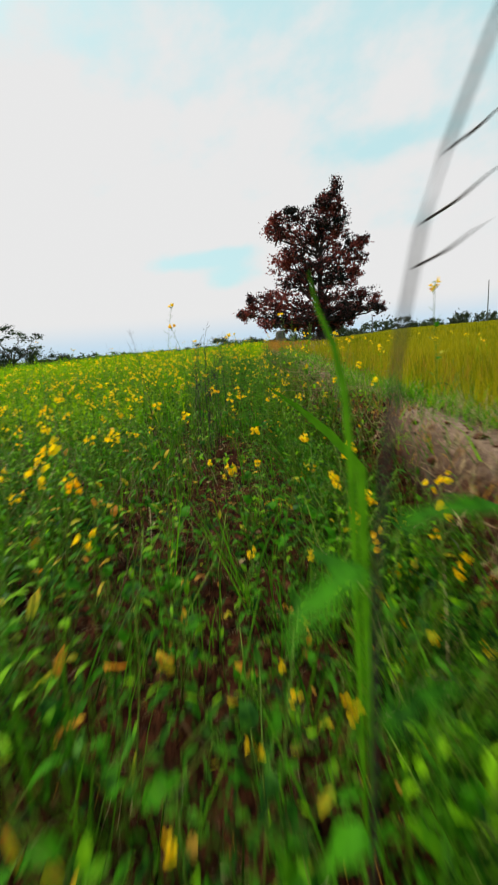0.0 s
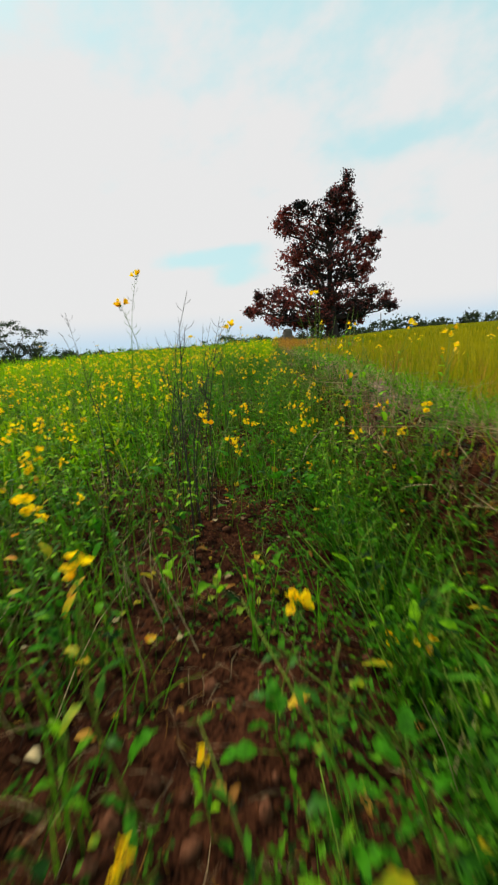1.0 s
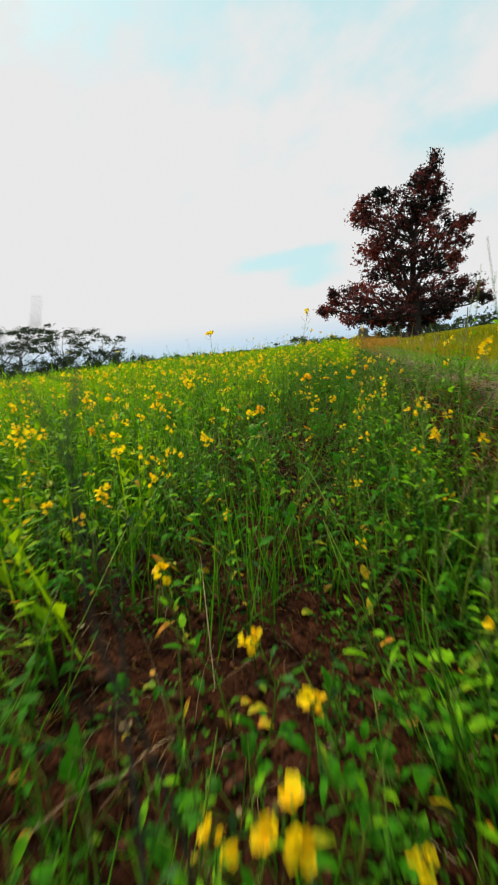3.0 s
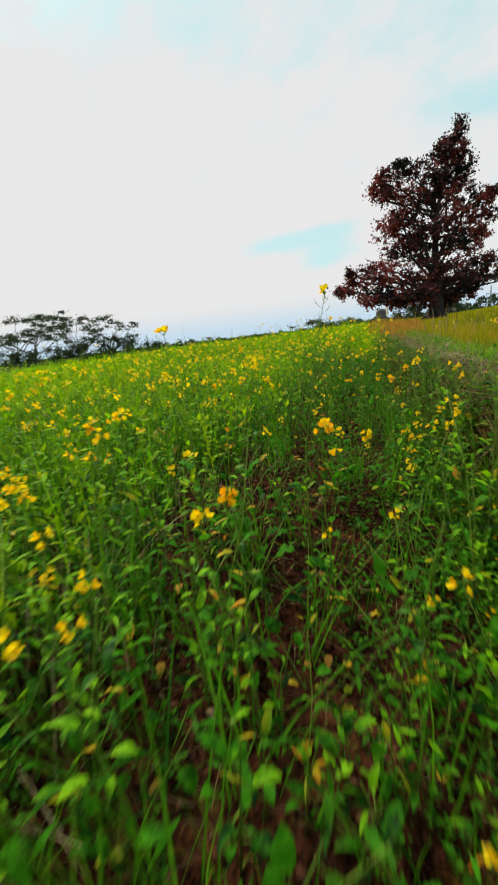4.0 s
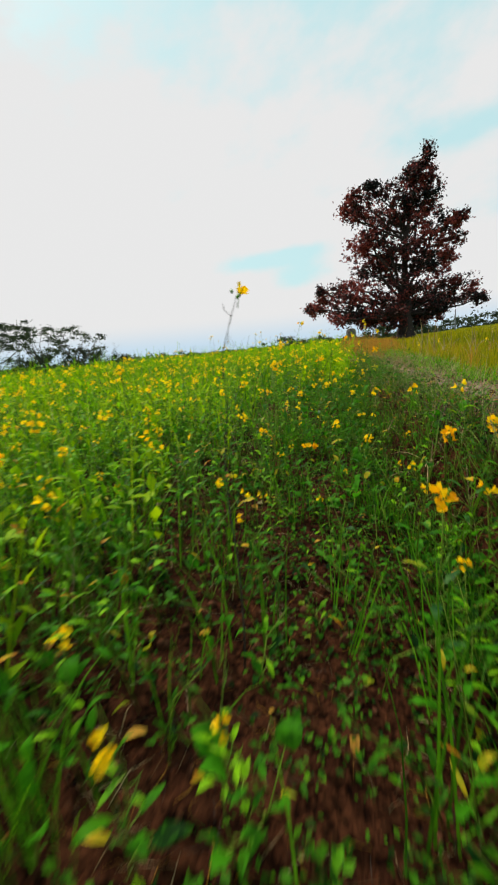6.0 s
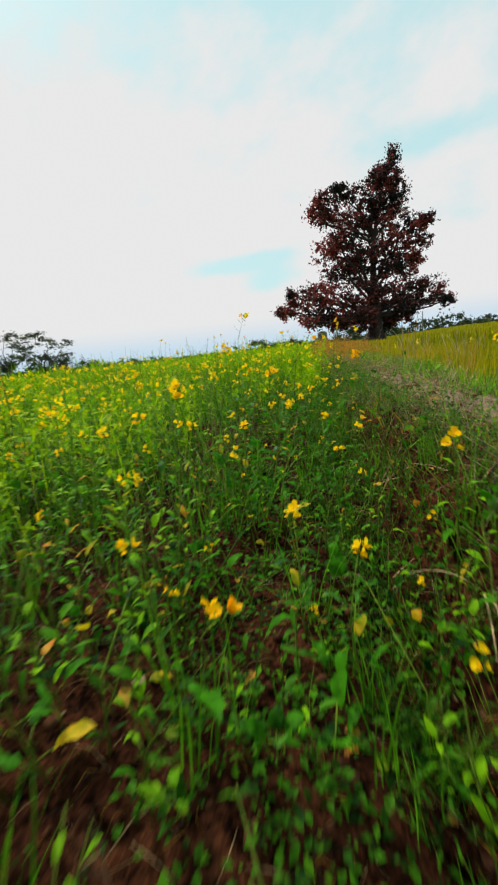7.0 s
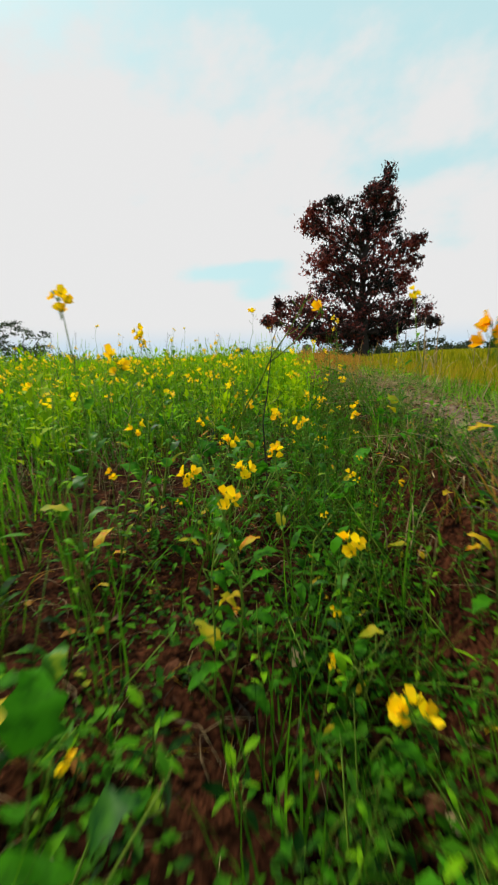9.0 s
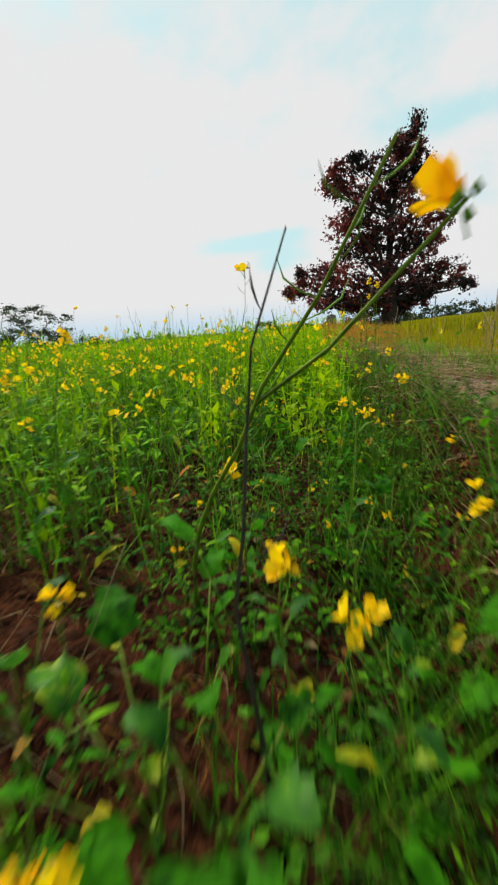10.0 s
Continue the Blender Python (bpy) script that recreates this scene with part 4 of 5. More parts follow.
def long_blade(points, width, label):
    """One broad grass blade that rises from the ground through the given points to its tip."""
    p = np.array(points[::-1], float)
    foot = np.array((p[0][0] + 0.01, p[0][1] + 0.02, float(ground_z(p[0][0], p[0][1])) - 0.01))
    p = np.concatenate([[foot], p]) - foot
    s = np.linspace(0, 1, len(p))
    t = np.gradient(p, axis=0)
    side = np.cross(t, (0.0, 1.0, 0.25))
    side /= np.linalg.norm(side, axis=1)[:, None]
    w = (0.5 * width * np.sin(np.pi * (0.25 + 0.75 * s)) + 0.0003)[:, None]
    v = np.stack([p + side * w, p + (0, 0.002, 0), p - side * w], 1).reshape(-1, 3)
    f = [q for i in range(len(p) - 1) for a in (3 * i, 3 * i + 1) for q in ((a, a + 1, a + 4), (a, a + 4, a + 3))]
    ob = thing("grass_tuft", [("blade", None, (v, np.array(f), GRASS))], label, "grass", "long grass blades")
    ob.location = foot


long_blade(((0.418, 0.672, 0.586), (0.423, 0.665, 0.557), (0.434, 0.659, 0.528), (0.440, 0.650, 0.489), (0.441, 0.637, 0.434)), 0.0055, "long broad green grass blade standing alone")
long_blade(((0.378, 0.716, 0.496), (0.408, 0.702, 0.473), (0.433, 0.690, 0.450), (0.458, 0.683, 0.419)), 0.008, "broad green grass blade bent over sideways")
tall_stalk((-0.31, 4.60, 0.60), (-0.30, 4.60), 12, PODDED, 3, 5)
for k, (tip, petal) in enumerate((((0.086, 6.48, 0.464), ORANGE), ((0.097, 4.231, 0.423), ORANGE), ((0.068, 5.79, 0.29), ORANGE), ((0.167, 3.09, 0.26), PETAL), ((0.229, 2.753, 0.24), PETAL),
                                  ((0.245, 6.735, 0.20), PETAL), ((0.079, 4.69, 0.25), PETAL), ((0.192, 2.385, 0.27), PETAL), ((0.114, 2.449, 0.31), ORANGE))):
    tall_stalk(tip, (tip[0] - 0.03, tip[1] + 0.03), 300 + k, "slim mustard plant topped by orange-yellow flowers" if petal == ORANGE else "slim mustard plant topped by bright yellow flowers", 4, 2, STEM, petal, 3, 0.12, 0.8, None, 0.8, 0.85)
# the thicket of dry stalks that the walk passes early on
for k in range(11):
    r = np.random.default_rng(520 + k)
    tx, ty = r.uniform(-0.03, 0.13), r.uniform(2.35, 2.8)
    tall_stalk((tx + r.uniform(-0.01, 0.07), ty + r.normal(0, 0.03), r.uniform(0.51, 0.60)), (tx, ty), 520 + k, BARE, 0, int(r.integers(8, 14)), DEAD, PETAL, 0, 0.12, 1.0, None, 0.65, 1.0, 2)
for k in range(70):
    r = np.random.default_rng(200 + k)
    ty = r.uniform(8.3, 13.5) if k < 24 else r.uniform(4.5, 9) if k < 34 else r.uniform(9.2, 13.5)
    tx = r.uniform(-2.2, 0.3) if k < 24 else r.uniform(-3.2, -0.7) if k < 34 else r.uniform(-1.6, 0.3)
    tz = r.uniform(0.60, 0.72)
    tall_stalk((tx + r.normal(0, 0.05), ty + r.normal(0, 0.05), tz), (tx, ty), 200 + k, BARE if k % 3 else PODDED, 0 if k % 3 else 2, int(r.integers(6, 11)), DEAD if k % 3 else STEM, PETAL, 0, 0.12, 1.0, None, 0.8, 0.8)

# ------------------------------------------------------------------ the mustard: plants beside the walk, each a thing
WALK_Y = np.array([r[1].translation.y for r in PATH]) / UNIT
WALK_X = np.array([r[1].translation.x for r in PATH]) / UNIT
WALK_Z = np.array([r[1].translation.z for r in PATH]) / UNIT


def clear_height(x, y):
    """How high a plant may stand so that the walk stays free."""
    d = np.abs(np.asarray(x) - np.interp(y, WALK_Y, WALK_X))
    room = np.interp(y, WALK_Y, WALK_Z) - ground_z(x, y)
    return np.where(d < 0.10, np.minimum(0.30, room - 0.13), np.where(d < 0.2, np.minimum(0.37, room - 0.08), 0.60))


# open earth and thick growth along the walk: place and reach
BARE_SPOTS = ((-0.30, 7.30, 0.30), (0.0, 7.25, 0.18), (-0.69, 8.0, 0.25), (-0.2, 4.82, 0.2), (0.12, 4.6, 0.14), (0.07, 2.14, 0.2), (0.42, 2.2, 0.24),
              (-0.15, 3.48, 0.2), (0.02, 5.2, 0.18), (-0.31, 2.73, 0.18), (0.2, 2.5, 0.14), (-0.1, 6.8, 0.18), (-0.17, 6.47, 0.14), (0.27, 6.47, 0.12), (0.1, 1.68, 0.2), (0.36, 1.7, 0.2), (0.3, 6.66, 0.14))
THICK_SPOTS = ((-0.12, 3.1, 0.2), (0.15, 3.1, 0.25), (0.36, 3.1, 0.25), (0.05, 6.45, 0.15), (0.26, 7.1, 0.25), (0.3, 0.85, 0.4), (0.2, 6.2, 0.25), (-0.2, 6.2, 0.2))


def patchy(x, y):
    """Where the crop stands thick (1) and where bare earth shows (0)."""
    x, y = np.asarray(x, float), np.asarray(y, float)
    v = 0.72 + 0.02 * y + 0.35 * wobble(x, y, 3.1, 4.2)
    for px, py, r in BARE_SPOTS:
        v = v - 0.8 * np.exp(-((x - px) ** 2 + (y - py) ** 2) / r ** 2)
    for px, py, r in THICK_SPOTS:
        v = v + 0.6 * np.exp(-((x - px) ** 2 + (y - py) ** 2) / r ** 2)
    return np.clip(v, 0.05, 1)


def spread(rng, n, x0, x1, y0, y1, keep=None, lane=0.68):
    """Random places in the crop; thinner along the trodden line of the walk."""
    x, y = rng.uniform(x0, x1, n), rng.uniform(y0, y1, n)
    e = x - bund_x(y)
    ok = (e < 0.07) & ((e < 0.0) | (rng.random(n) < 0.6))
    if keep is not None:
        ok &= rng.random(n) < keep(x, y)
    off = np.abs(x - np.interp(y, WALK_Y, WALK_X) + 0.05)
    ok &= rng.random(n) < lane + (1 - lane) * np.maximum(smooth(0.2, 0.55, off), smooth(7.2, 7.8, y))
    return x[ok], y[ok]


def build_near_plants():
    rng = np.random.default_rng(21)
    kinds = []
    for k in range(9):
        h = 0.20 + 0.024 * k
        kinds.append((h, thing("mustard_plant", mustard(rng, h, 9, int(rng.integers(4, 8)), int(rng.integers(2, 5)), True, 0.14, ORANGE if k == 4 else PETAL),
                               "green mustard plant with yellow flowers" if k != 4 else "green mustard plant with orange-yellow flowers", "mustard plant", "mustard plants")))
    young = [thing("mustard_seedling", seedling(rng, 5), "young mustard plant with round stalked leaves", "mustard plant", "young mustard plants") for _ in range(5)]
    broad = [thing("mustard_seedling", seedling(rng, 4, True, 0.45), "young mustard plant with broad round bright leaves", "mustard plant", "young mustard plants") for _ in range(4)]
    weeds = [thing("field_weed", weed(rng, 0.13 + 0.03 * k), "low bushy weed with narrow dark leaves", "weed", "weeds in the crop") for k in range(4)]
    used = set()

    def stand(src, x, y, s=1.0):
        s = s if src.name in used else 1.0
        m = Matrix.Translation((x, y, float(ground_z(x, y)) - 0.004)) @ Euler((rng.normal(0, 0.09), rng.normal(0, 0.09), rng.uniform(0, 6.28))).to_matrix().to_4x4() @ Matrix.Scale(s, 4)
        if src.name in used:
            copy_thing(src, m)
        else:
            used.add(src.name)
            src.matrix_basis = m

    # flowering plants that stand out along the walk
    bright = ((0.30, 1.69), (0.62, 1.60), (0.34, 2.69), (0.09, 4.70), (0.20, 3.23), (0.18, 2.92), (0.69, 4.27), (-0.59, 3.90), (-0.03, 4.19),
              (-0.97, 5.61), (-0.23, 4.98), (0.19, 4.68), (0.36, 5.24), (0.26, 5.26), (-0.58, 6.19), (0.06, 4.85), (0.36, 5.59), (-0.46, 5.14),
              (0.58, 0.89), (0.82, 1.48), (-0.07, 1.32), (0.15, 1.61), (0.09, 3.35), (0.18, 2.44))
    ahead = ((0.14, 5.98), (0.02, 6.99), (0.08, 6.79), (0.16, 7.00), (0.31, 6.45), (0.21, 5.90), (-0.17, 7.49), (0.07, 7.07), (0.07, 7.46),
             (0.13, 7.25), (0.18, 7.23), (-0.35, 7.74), (0.34, 7.93), (0.21, 8.03), (0.34, 8.34), (0.23, 6.82), (0.26, 7.37), (-0.13, 6.97), (0.42, 9.05), (0.46, 9.35), (0.38, 9.6))
    for px, py in bright + ahead:
        fit_in = [k for k in kinds if k[0] + 0.03 < float(clear_height(px, py))] or kinds[:1]
        stand(fit_in[-1 - int(rng.integers(0, min(3, len(fit_in))))][1], px, py, 0.97)
    x, y = spread(rng, 520, -0.75, 0.62, 0.55, 8.8, patchy)
    leafy = [thing("mustard_plant", mustard(rng, 0.17 + 0.04 * k, 11, 0, 2, True, 0.18), "leafy green mustard plant without flowers", "mustard plant", "mustard plants") for k in range(4)]
    for j, (px, py) in enumerate(zip(x[:140], y[:140])):
        fit_in = [k for k in kinds if k[0] + 0.02 < float(clear_height(px, py))]
        stand(fit_in[int(rng.integers(0, len(fit_in)))][1] if j % 4 == 0 and fit_in else leafy[j % 4], px, py, rng.uniform(0.85, 1.05))
    wide = ((0.13, 4.54), (-0.20, 4.56), (-0.10, 4.51), (0.20, 4.58), (0.05, 4.61), (-0.12, 4.45), (0.04, 7.32), (0.04, 7.21), (-0.12, 7.29), (0.24, 7.32), (-0.09, 4.38),
            (0.02, 6.58), (-0.02, 6.67), (-0.03, 6.41), (0.02, 7.12), (0.08, 7.21), (0.06, 7.05), (0.34, 0.61), (0.15, 0.66), (0.31, 2.62), (0.41, 2.67), (-0.17, 2.74), (-0.17, 4.70), (-0.24, 4.76), (-0.11, 4.66))
    for j, (px, py) in enumerate(wide):
        stand(broad[j % 4], px, py, rng.uniform(1.25, 1.6))
    x, y = spread(rng, 420, -0.7, 0.62, 0.45, 8.6, patchy)
    for px, py in zip(x[:45], y[:45]):
        stand(young[int(rng.integers(0, 5))], px, py, rng.uniform(0.7, 1.35))
    x, y = spread(rng, 260, -0.7, 0.62, 0.45, 8.6, patchy)
    for px, py in zip(x[:90], y[:90]):
        stand(weeds[int(rng.integers(0, 4))], px, py, rng.uniform(0.8, 1.2))
    tufts = [thing("grass_tuft", tuft(rng, 10, 0.20 + 0.035 * k, 0.0036, GRASS, 0.022, 0.3, 1.0), "tuft of long bright green grass blades", "grass", "grass tufts") for k in range(4)]
    x, y = spread(rng, 260, -0.7, 0.64, 0.5, 8.8, None, 0.8)
    for px, py in zip(x[:55], y[:55]):
        stand(tufts[int(rng.integers(0, 4))], px, py, min(1.0, float(clear_height(px, py)) / 0.36) * rng.uniform(0.7, 1.0))


build_near_plants()

# ------------------------------------------------------------------ the rest of the crop, as stuff


def build_crop():
    rng = np.random.default_rng(33)
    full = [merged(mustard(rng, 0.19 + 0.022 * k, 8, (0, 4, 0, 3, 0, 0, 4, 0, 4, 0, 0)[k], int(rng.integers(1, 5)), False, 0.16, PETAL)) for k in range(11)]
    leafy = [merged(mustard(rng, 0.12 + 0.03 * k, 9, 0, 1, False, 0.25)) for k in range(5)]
    young = [merged(seedling(rng, 5, False)) for _ in range(6)]
    weeds = [merged(weed(rng, 0.10 + 0.03 * k, False)) for k in range(6)]
    blades = [merged(tuft(rng, 8, 0.15 + 0.025 * k, 0.0026, lean=0.3, n=3)) for k in range(6)]

    def off_walk(x, y):
        return smooth(0.08, 0.3, np.abs(x - np.interp(y, WALK_Y, WALK_X)))

    def put(name, shapes, n, x0, x1, y0, y1, label, category, lo=0.8, hi=1.15, keep=patchy, low=0.36):
        x, y = spread(rng, n, x0, max(x1, 0.74), y0, y1, keep)
        s = rng.uniform(lo, hi, len(x)) * np.minimum(1.0, clear_height(x, y) / low)
        # the crop is shorter where the walk ends
        s = s * (1 - 0.2 * np.exp(-((y - 7) / 1.8) ** 2))
        scatter(name, shapes, x, y, ground_z(x, y) - 0.004, s, rng, 0.14, label, category)

    sticks = []
    for k in range(6):
        p = stem_line(rng, 0.14 + 0.04 * k, 0.3, 5)
        v, f, m = tube(p, np.linspace(0.0005, 0.0003, 5), 3, STRAW)
        sticks.append(join([(v, f, m)] + [tuple(turn(q[0], rz=1.9 * j, at=on_line(p, 0.5 + 0.12 * j)) if i == 0 else q[i] for i in range(3)) for j in range(4) for q in [tube([(0, 0, 0), (0.02, 0, 0.014)], (0.0006, 0.0003), 3, STRAW)]]))
    put("dry_stems", sticks, 1500, -2.8, 0.66, 0.3, 10, "thin dry upright stems among the crop", "dry stems", keep=off_walk, low=0.34)
    pale = [merged(tuft(rng, 6, 0.12 + 0.025 * k, 0.0012, STRAW if k % 3 else UPPER, 0.04, 0.7, 0.9, 3)) for k in range(6)]
    put("dry_blades", pale, 1100, -2.2, 0.68, 0.3, 9, "fine pale dry blades among the crop", "dry grass", 0.7, 1.2, low=0.30, keep=off_walk)
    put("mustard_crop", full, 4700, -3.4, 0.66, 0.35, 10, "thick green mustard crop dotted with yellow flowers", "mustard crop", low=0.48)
    # the crop stands tall and thick along the bund
    n = 800
    y = 2.3 + 7.5 * rng.random(n)
    x = bund_x(y) + rng.uniform(-0.40, 0.05, n) - 0.05 * smooth(5, 6, y)
    ok = np.abs(x - np.interp(y, WALK_Y, WALK_X)) > 0.14
    x, y = x[ok], y[ok]
    s = rng.uniform(0.95, 1.3, len(x)) * np.minimum(1.0, clear_height(x, y) / 0.5) * (1 - 0.35 * smooth(4.5, 7, y))
    scatter("mustard_crop", [full[k] for k in (0, 2, 5, 7, 3, 10)], x, y, ground_z(x, y) - 0.004, s, rng, 0.14, "tall mustard crop along the foot of the bund", "mustard crop")
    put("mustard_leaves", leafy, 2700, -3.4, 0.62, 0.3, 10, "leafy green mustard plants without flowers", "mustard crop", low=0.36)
    put("seedlings", young, 1000, -2.6, 0.64, 0.3, 9.5, "round-leaved young mustard plants", "mustard crop", 0.6, 1.3, low=0.22)
    put("weeds", weeds, 5600, -2.6, 0.66, 0.2, 10, "low dark green weeds between the crop", "weeds", low=0.3)
    put("grass", blades, 4200, -2.6, 0.68, 0.2, 10, "thin green grass between the crop", "grass", low=0.3)
    # thin upright stems and blades that rise through the crop
    reeds = [merged(tuft(rng, 6, 0.25 + 0.02 * k, 0.0026, (GRASS, UPPER, GRASS)[k % 3], 0.05, 0.22, 0.8, 3)) for k in range(6)]
    put("upright_stems", reeds, 3000, -3.2, 0.45, 3.2, 13, "thin upright green stems rising through the crop", "mustard crop", 0.7, 1.1, low=0.60,
        keep=lambda x, y: smooth(0.3, 0.7, np.abs(x - np.interp(y, WALK_Y, WALK_X))) + smooth(8.0, 10, y))


def far_plant(rng, h, leaves, petals, leaf_size, mat=FIELD):
    """A mustard plant as a few leaves and petals, for the crop farther off."""
    out = []
    for k in range(leaves):
        s = rng.uniform(0.15, 0.85)
        L = leaf_size * rng.uniform(0.7, 1.3) * (1.1 - 0.5 * s)
        a, q = rng.uniform(0, 6.28), rng.uniform(0.0, 1.2)
        v = np.array([(0, 0, 0), (0.5 * L, 0.22 * L, 0.1 * L), (L, 0, 0), (0.5 * L, -0.22 * L, 0.1 * L)])
        out.append((turn(turn(v, ry=-q), rz=a, at=(rng.normal(0, 0.02), rng.normal(0, 0.02), h * s)), np.array([(0, 1, 2), (0, 2, 3)]), mat))
    v = np.array([(-0.003, 0, 0), (0.003, 0, 0), (0.001, 0, h), (-0.001, 0, h)])
    out.append((turn(v, rz=rng.uniform(0, 3)), np.array([(0, 1, 2), (0, 2, 3)]), mat))
    for k in range(petals):
        r = rng.uniform(0.006, 0.011)
        v = np.array([(-r, -r, 0), (r, -r, 0), (r, r, 0), (-r, r, 0)])
        out.append((turn(v, rng.uniform(-1.3, 1.3), rng.uniform(-1.3, 1.3), rng.uniform(0, 3), (rng.normal(0, 0.012), rng.normal(0, 0.012), h + rng.normal(0, 0.012))), np.array([(0, 1, 2), (0, 2, 3)]), PETAL))
    return join(out)


def build_far_crop():
    rng = np.random.default_rng(44)
    mid = [far_plant(rng, 0.28 + 0.018 * k, 9, 5 if k == 1 else 0, 0.060, UPPER if k % 4 == 3 else FIELD) for k in range(10)]
    far = [far_plant(rng, 0.34 + 0.02 * k, 5, 3 if k == 1 else 0, 0.20) for k in range(8)]
    n = 14500
    y = 9.0 + 17 * rng.random(n) ** 0.9
    x = rng.uniform(-1, 1, n) * (1.0 + y * 0.75)
    ok = (x < bund_x(y) + 0.12 * rng.random(n)) & (x > -0.72 * y - 1)
    x, y = x[ok], y[ok]
    s = rng.uniform(0.75, 1.1, len(x))
    scatter("mustard_field", mid, x, y, ground_z(x, y), s, rng, 0.16, "green mustard field with scattered yellow flowers", "mustard crop")
    n = 15000
    y = 25 + 120 * rng.random(n) ** 1.7
    x = -0.85 * y + rng.random(n) * (0.85 * y + bund_x(y) - 0.05)
    scatter("mustard_field", far, x, y, ground_z(x, y), rng.uniform(0.85, 1.2, n) * (1 + y / 110), rng, 0.2, "far green mustard field flecked with yellow", "mustard crop", squash=1 / (1 + y / 110))
    n = 13000
    y = 10.5 - 8 * rng.random(n) ** 1.3
    x = 0.5 - 9.5 * rng.random(n) ** 1.4
    ok = (x < bund_x(y) - 0.06) & ((np.abs(x - np.interp(y, WALK_Y, WALK_X)) > 0.35 + 0.45 * rng.random(n)) | (y > 7.9 + 0.9 * rng.random(n)))
    x, y = x[ok], y[ok]
    scatter("mustard_field", mid, x, y, ground_z(x, y), rng.uniform(0.55, 0.85, len(x)), rng, 0.16, "green mustard crop closing up ahead of the walk", "mustard crop")
    # left of the walk, up to the sides
    n = 9000
    y = 0.5 * rng.random(n) ** 2 - 6 * rng.random(n)
    x = 0.6 - rng.random(n) * 10
    scatter("mustard_field", mid, x, y, ground_z(x, y), rng.uniform(0.55, 0.9, n), rng, 0.16, "green mustard crop behind the start of the walk", "mustard crop")
    n = 10500
    y = rng.uniform(-0.5, 11, n) + rng.normal(0, 0.4, n)
    x = -1.6 - 1.4 * rng.random(n) - rng.random(n) ** 1.2 * 8
    scatter("mustard_field", mid, x, y, ground_z(x, y), rng.uniform(0.8, 1.15, n), rng, 0.16, "green mustard field beside the walk", "mustard crop")


build_crop()
build_far_crop()

# ------------------------------------------------------------------ the bund and the grass field beyond it


